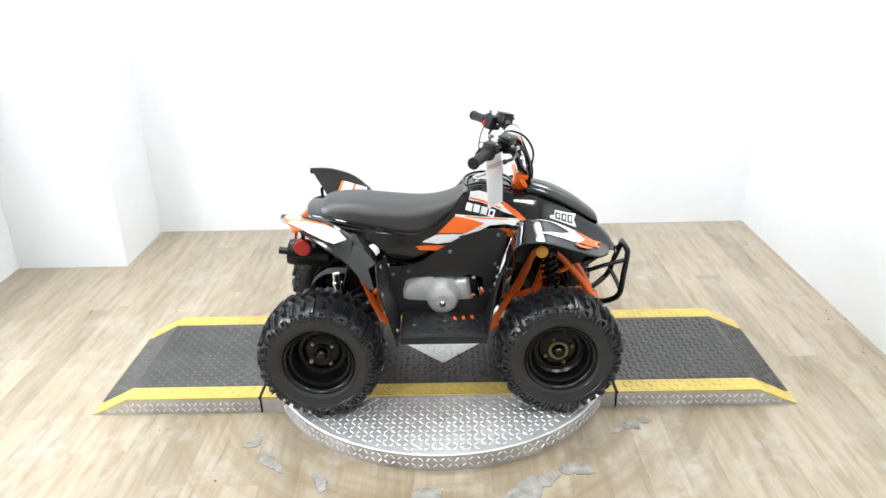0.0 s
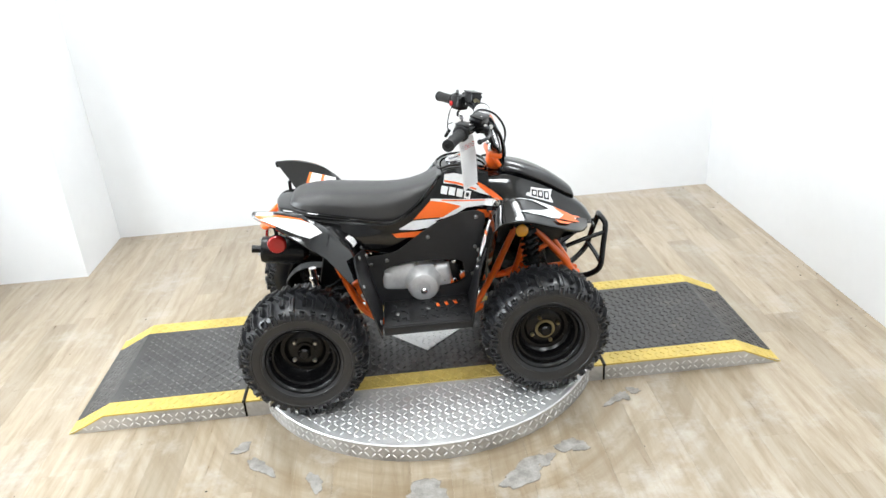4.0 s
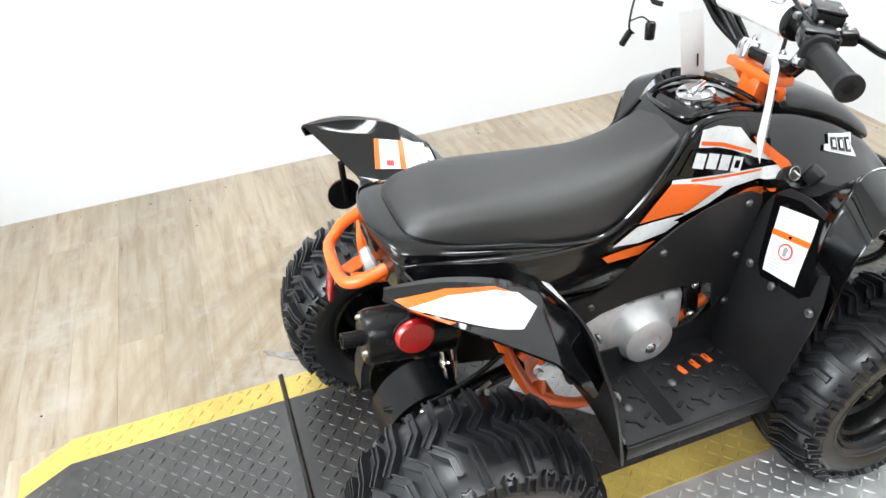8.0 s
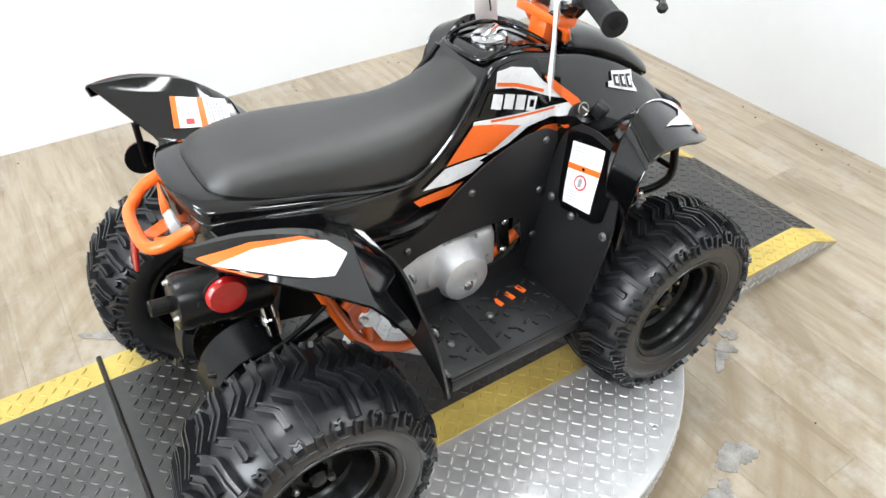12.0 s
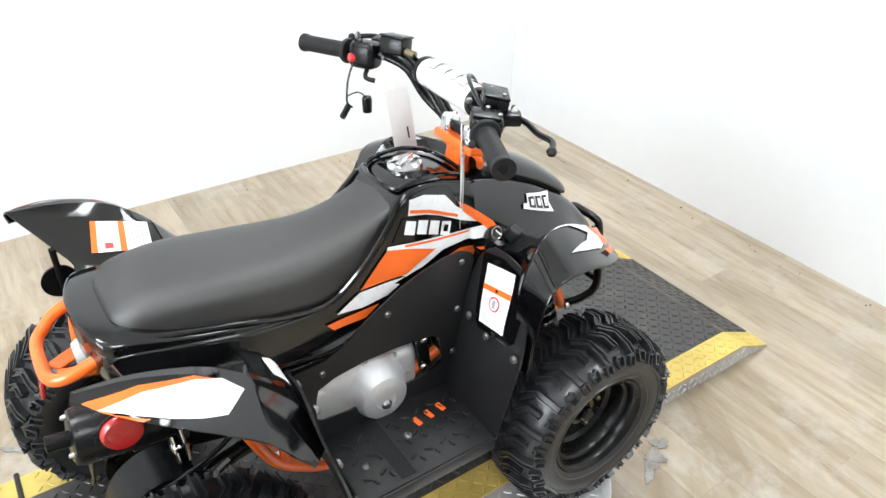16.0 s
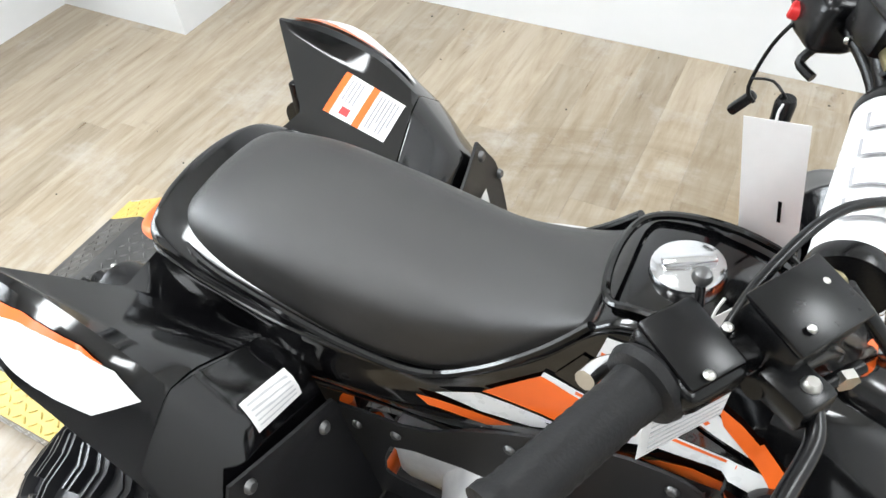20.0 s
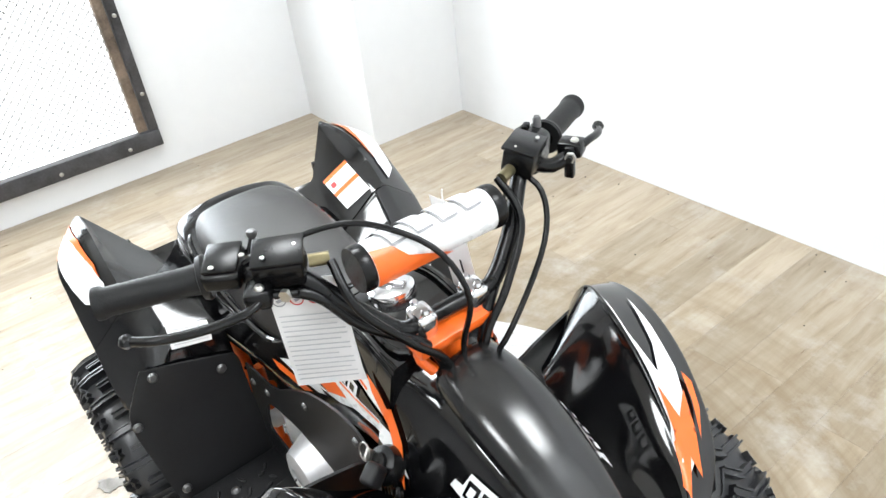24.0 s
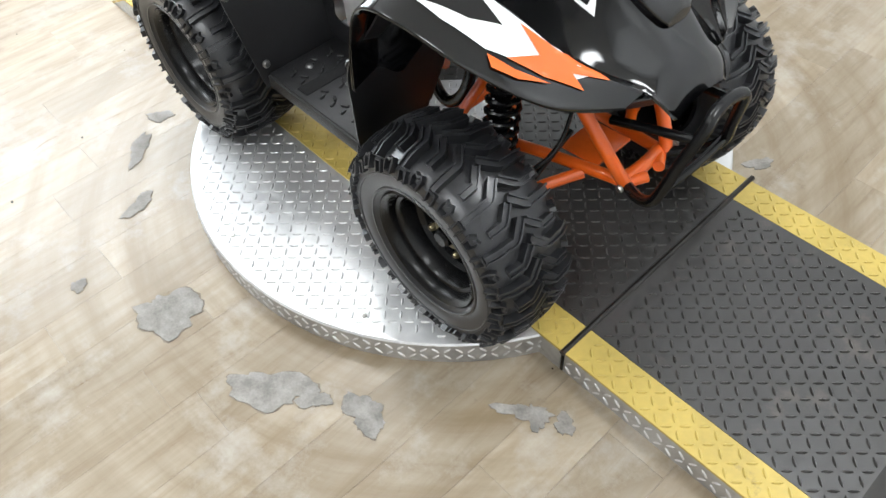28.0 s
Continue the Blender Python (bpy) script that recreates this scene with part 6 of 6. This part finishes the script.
# ---- paper tags and the lanyard ----
def tag(corner, ahead, width, height, name, label, warnings):
    c, a, u = Vector(corner), Vector(ahead).normalized(), Vector((0.04, 0.02, -1) if warnings else (0.2, 0.03, -1)).normalized()
    n = u.cross(a).normalized()
    at = lambda x, y, up=0.0: c + a * x + u * y + n * up
    ob = thing(name, label, "tag", tuple(c))
    home = Matrix.Translation(-c)

    def card(nm, x0, y0, x1, y1, lift, material, parent, back=True, label=""):
        bm = bmesh.new()
        bend = lambda x, y: 0.003 * math.sin(3 * y / height) * (x / width)
        rows = []
        for k in range(9):
            y = y0 + (y1 - y0) * k / 8
            rows.append([bm.verts.new(home @ at(x, y, bend(x, y) + lift)) for x in (x0, (x0 + x1) / 2, x1)] + [bm.verts.new(home @ at(x, y, bend(x, y) + lift - 0.0006)) for x in (x1, (x0 + x1) / 2, x0)])
        for p, q in zip(rows, rows[1:]):
            for k in range(6):
                bm.faces.new((p[k], p[(k + 1) % 6], q[(k + 1) % 6], q[k]))
        bm.faces.new(rows[0]), bm.faces.new(rows[-1][::-1])
        return part(nm, bm, material, parent, label)

    sheet_ob = card("card", 0, 0, width, height, 0, PAPER, ob, label="white printed card")
    if warnings:
        for k in range(4):
            x = width * (0.14 + 0.24 * k)
            r = width * 0.095
            bm = bmesh.new()
            base = home @ at(x, height * 0.16, 0.0034)
            turn = Matrix.Translation(base) @ n.to_track_quat("Z", "Y").to_matrix().to_4x4()
            lathe([(r, 0), (r, 0.0006), (r * 0.82, 0.0006), (r * 0.82, 0)], turn, 24, bm)
            part("prohibition_ring", bm, INK if k == 0 else INK_RED, sheet_ob)
            part("pictogram", block((r * 0.7, r * 0.7, 0.0006), turn @ Vector((0, 0, 0.0004)), (0, 0, 0), 0), INK, sheet_ob).location = (0, 0, 0)
    ys = [0.30 + 0.047 * k for k in range(14)] if warnings else []
    if not warnings:
        card("printed_bar", width * 0.62, height * 0.55, width * 0.68, height * 0.72, 0.004, SATIN, sheet_ob, label="short black bar")
    r2 = random.Random(4)
    for k, t in enumerate(ys):
        end = 0.93 - 0.25 * r2.random() * (k % 3 == 2)
        card("text_line", width * 0.07, height * t, width * end, height * (t + 0.008), 0.0028 + 0.0012 * t, INK_PALE, sheet_ob)
    part("string", tube([home @ at(width * 0.48, 0.004), home @ at(width * 0.5, -0.008), home @ at(width * 0.56, -0.018)], 0.0012, 6, 3), PAPER, ob)
    return ob


tag((0.168, -0.122, 0.925), (0.055, 0.075, 0.0), 0.092, 0.172, "hang_tag", "white paper hang tag with warning signs on the handlebar", True)
tag((0.168, 0.136, 0.935), (0.9, 0.12, 0.0), 0.056, 0.158, "hang_tag", "white paper hang tag with a short black bar", False)
lanyard = thing("lanyard", "black tether cord with a clip hanging from the handlebar", "lanyard", (0.17, 0.285, 0.94))
part("cord", tube([(0.02, 0, 0.02), (0, 0, -0.02), (-0.01, -0.005, -0.07), (0.0, -0.01, -0.085)], 0.0022, 8, 4), SATIN, lanyard)
part("tie", tube([(-0.01, -0.005, -0.06), (0.012, -0.014, -0.052), (0.03, -0.02, -0.066)], 0.0016, 6, 3), SATIN, lanyard)
part("clip", block((0.012, 0.012, 0.035), (-0.012, 0.0, -0.095), (0, 35, 0), 0.004), SATIN, lanyard)
part("spring_clip", lathe([(0, 0), (0.01, 0.002), (0.011, 0.03), (0.009, 0.036), (0, 0.036)], Matrix.Translation((0.03, -0.02, -0.10)), 16), SATIN, lanyard)
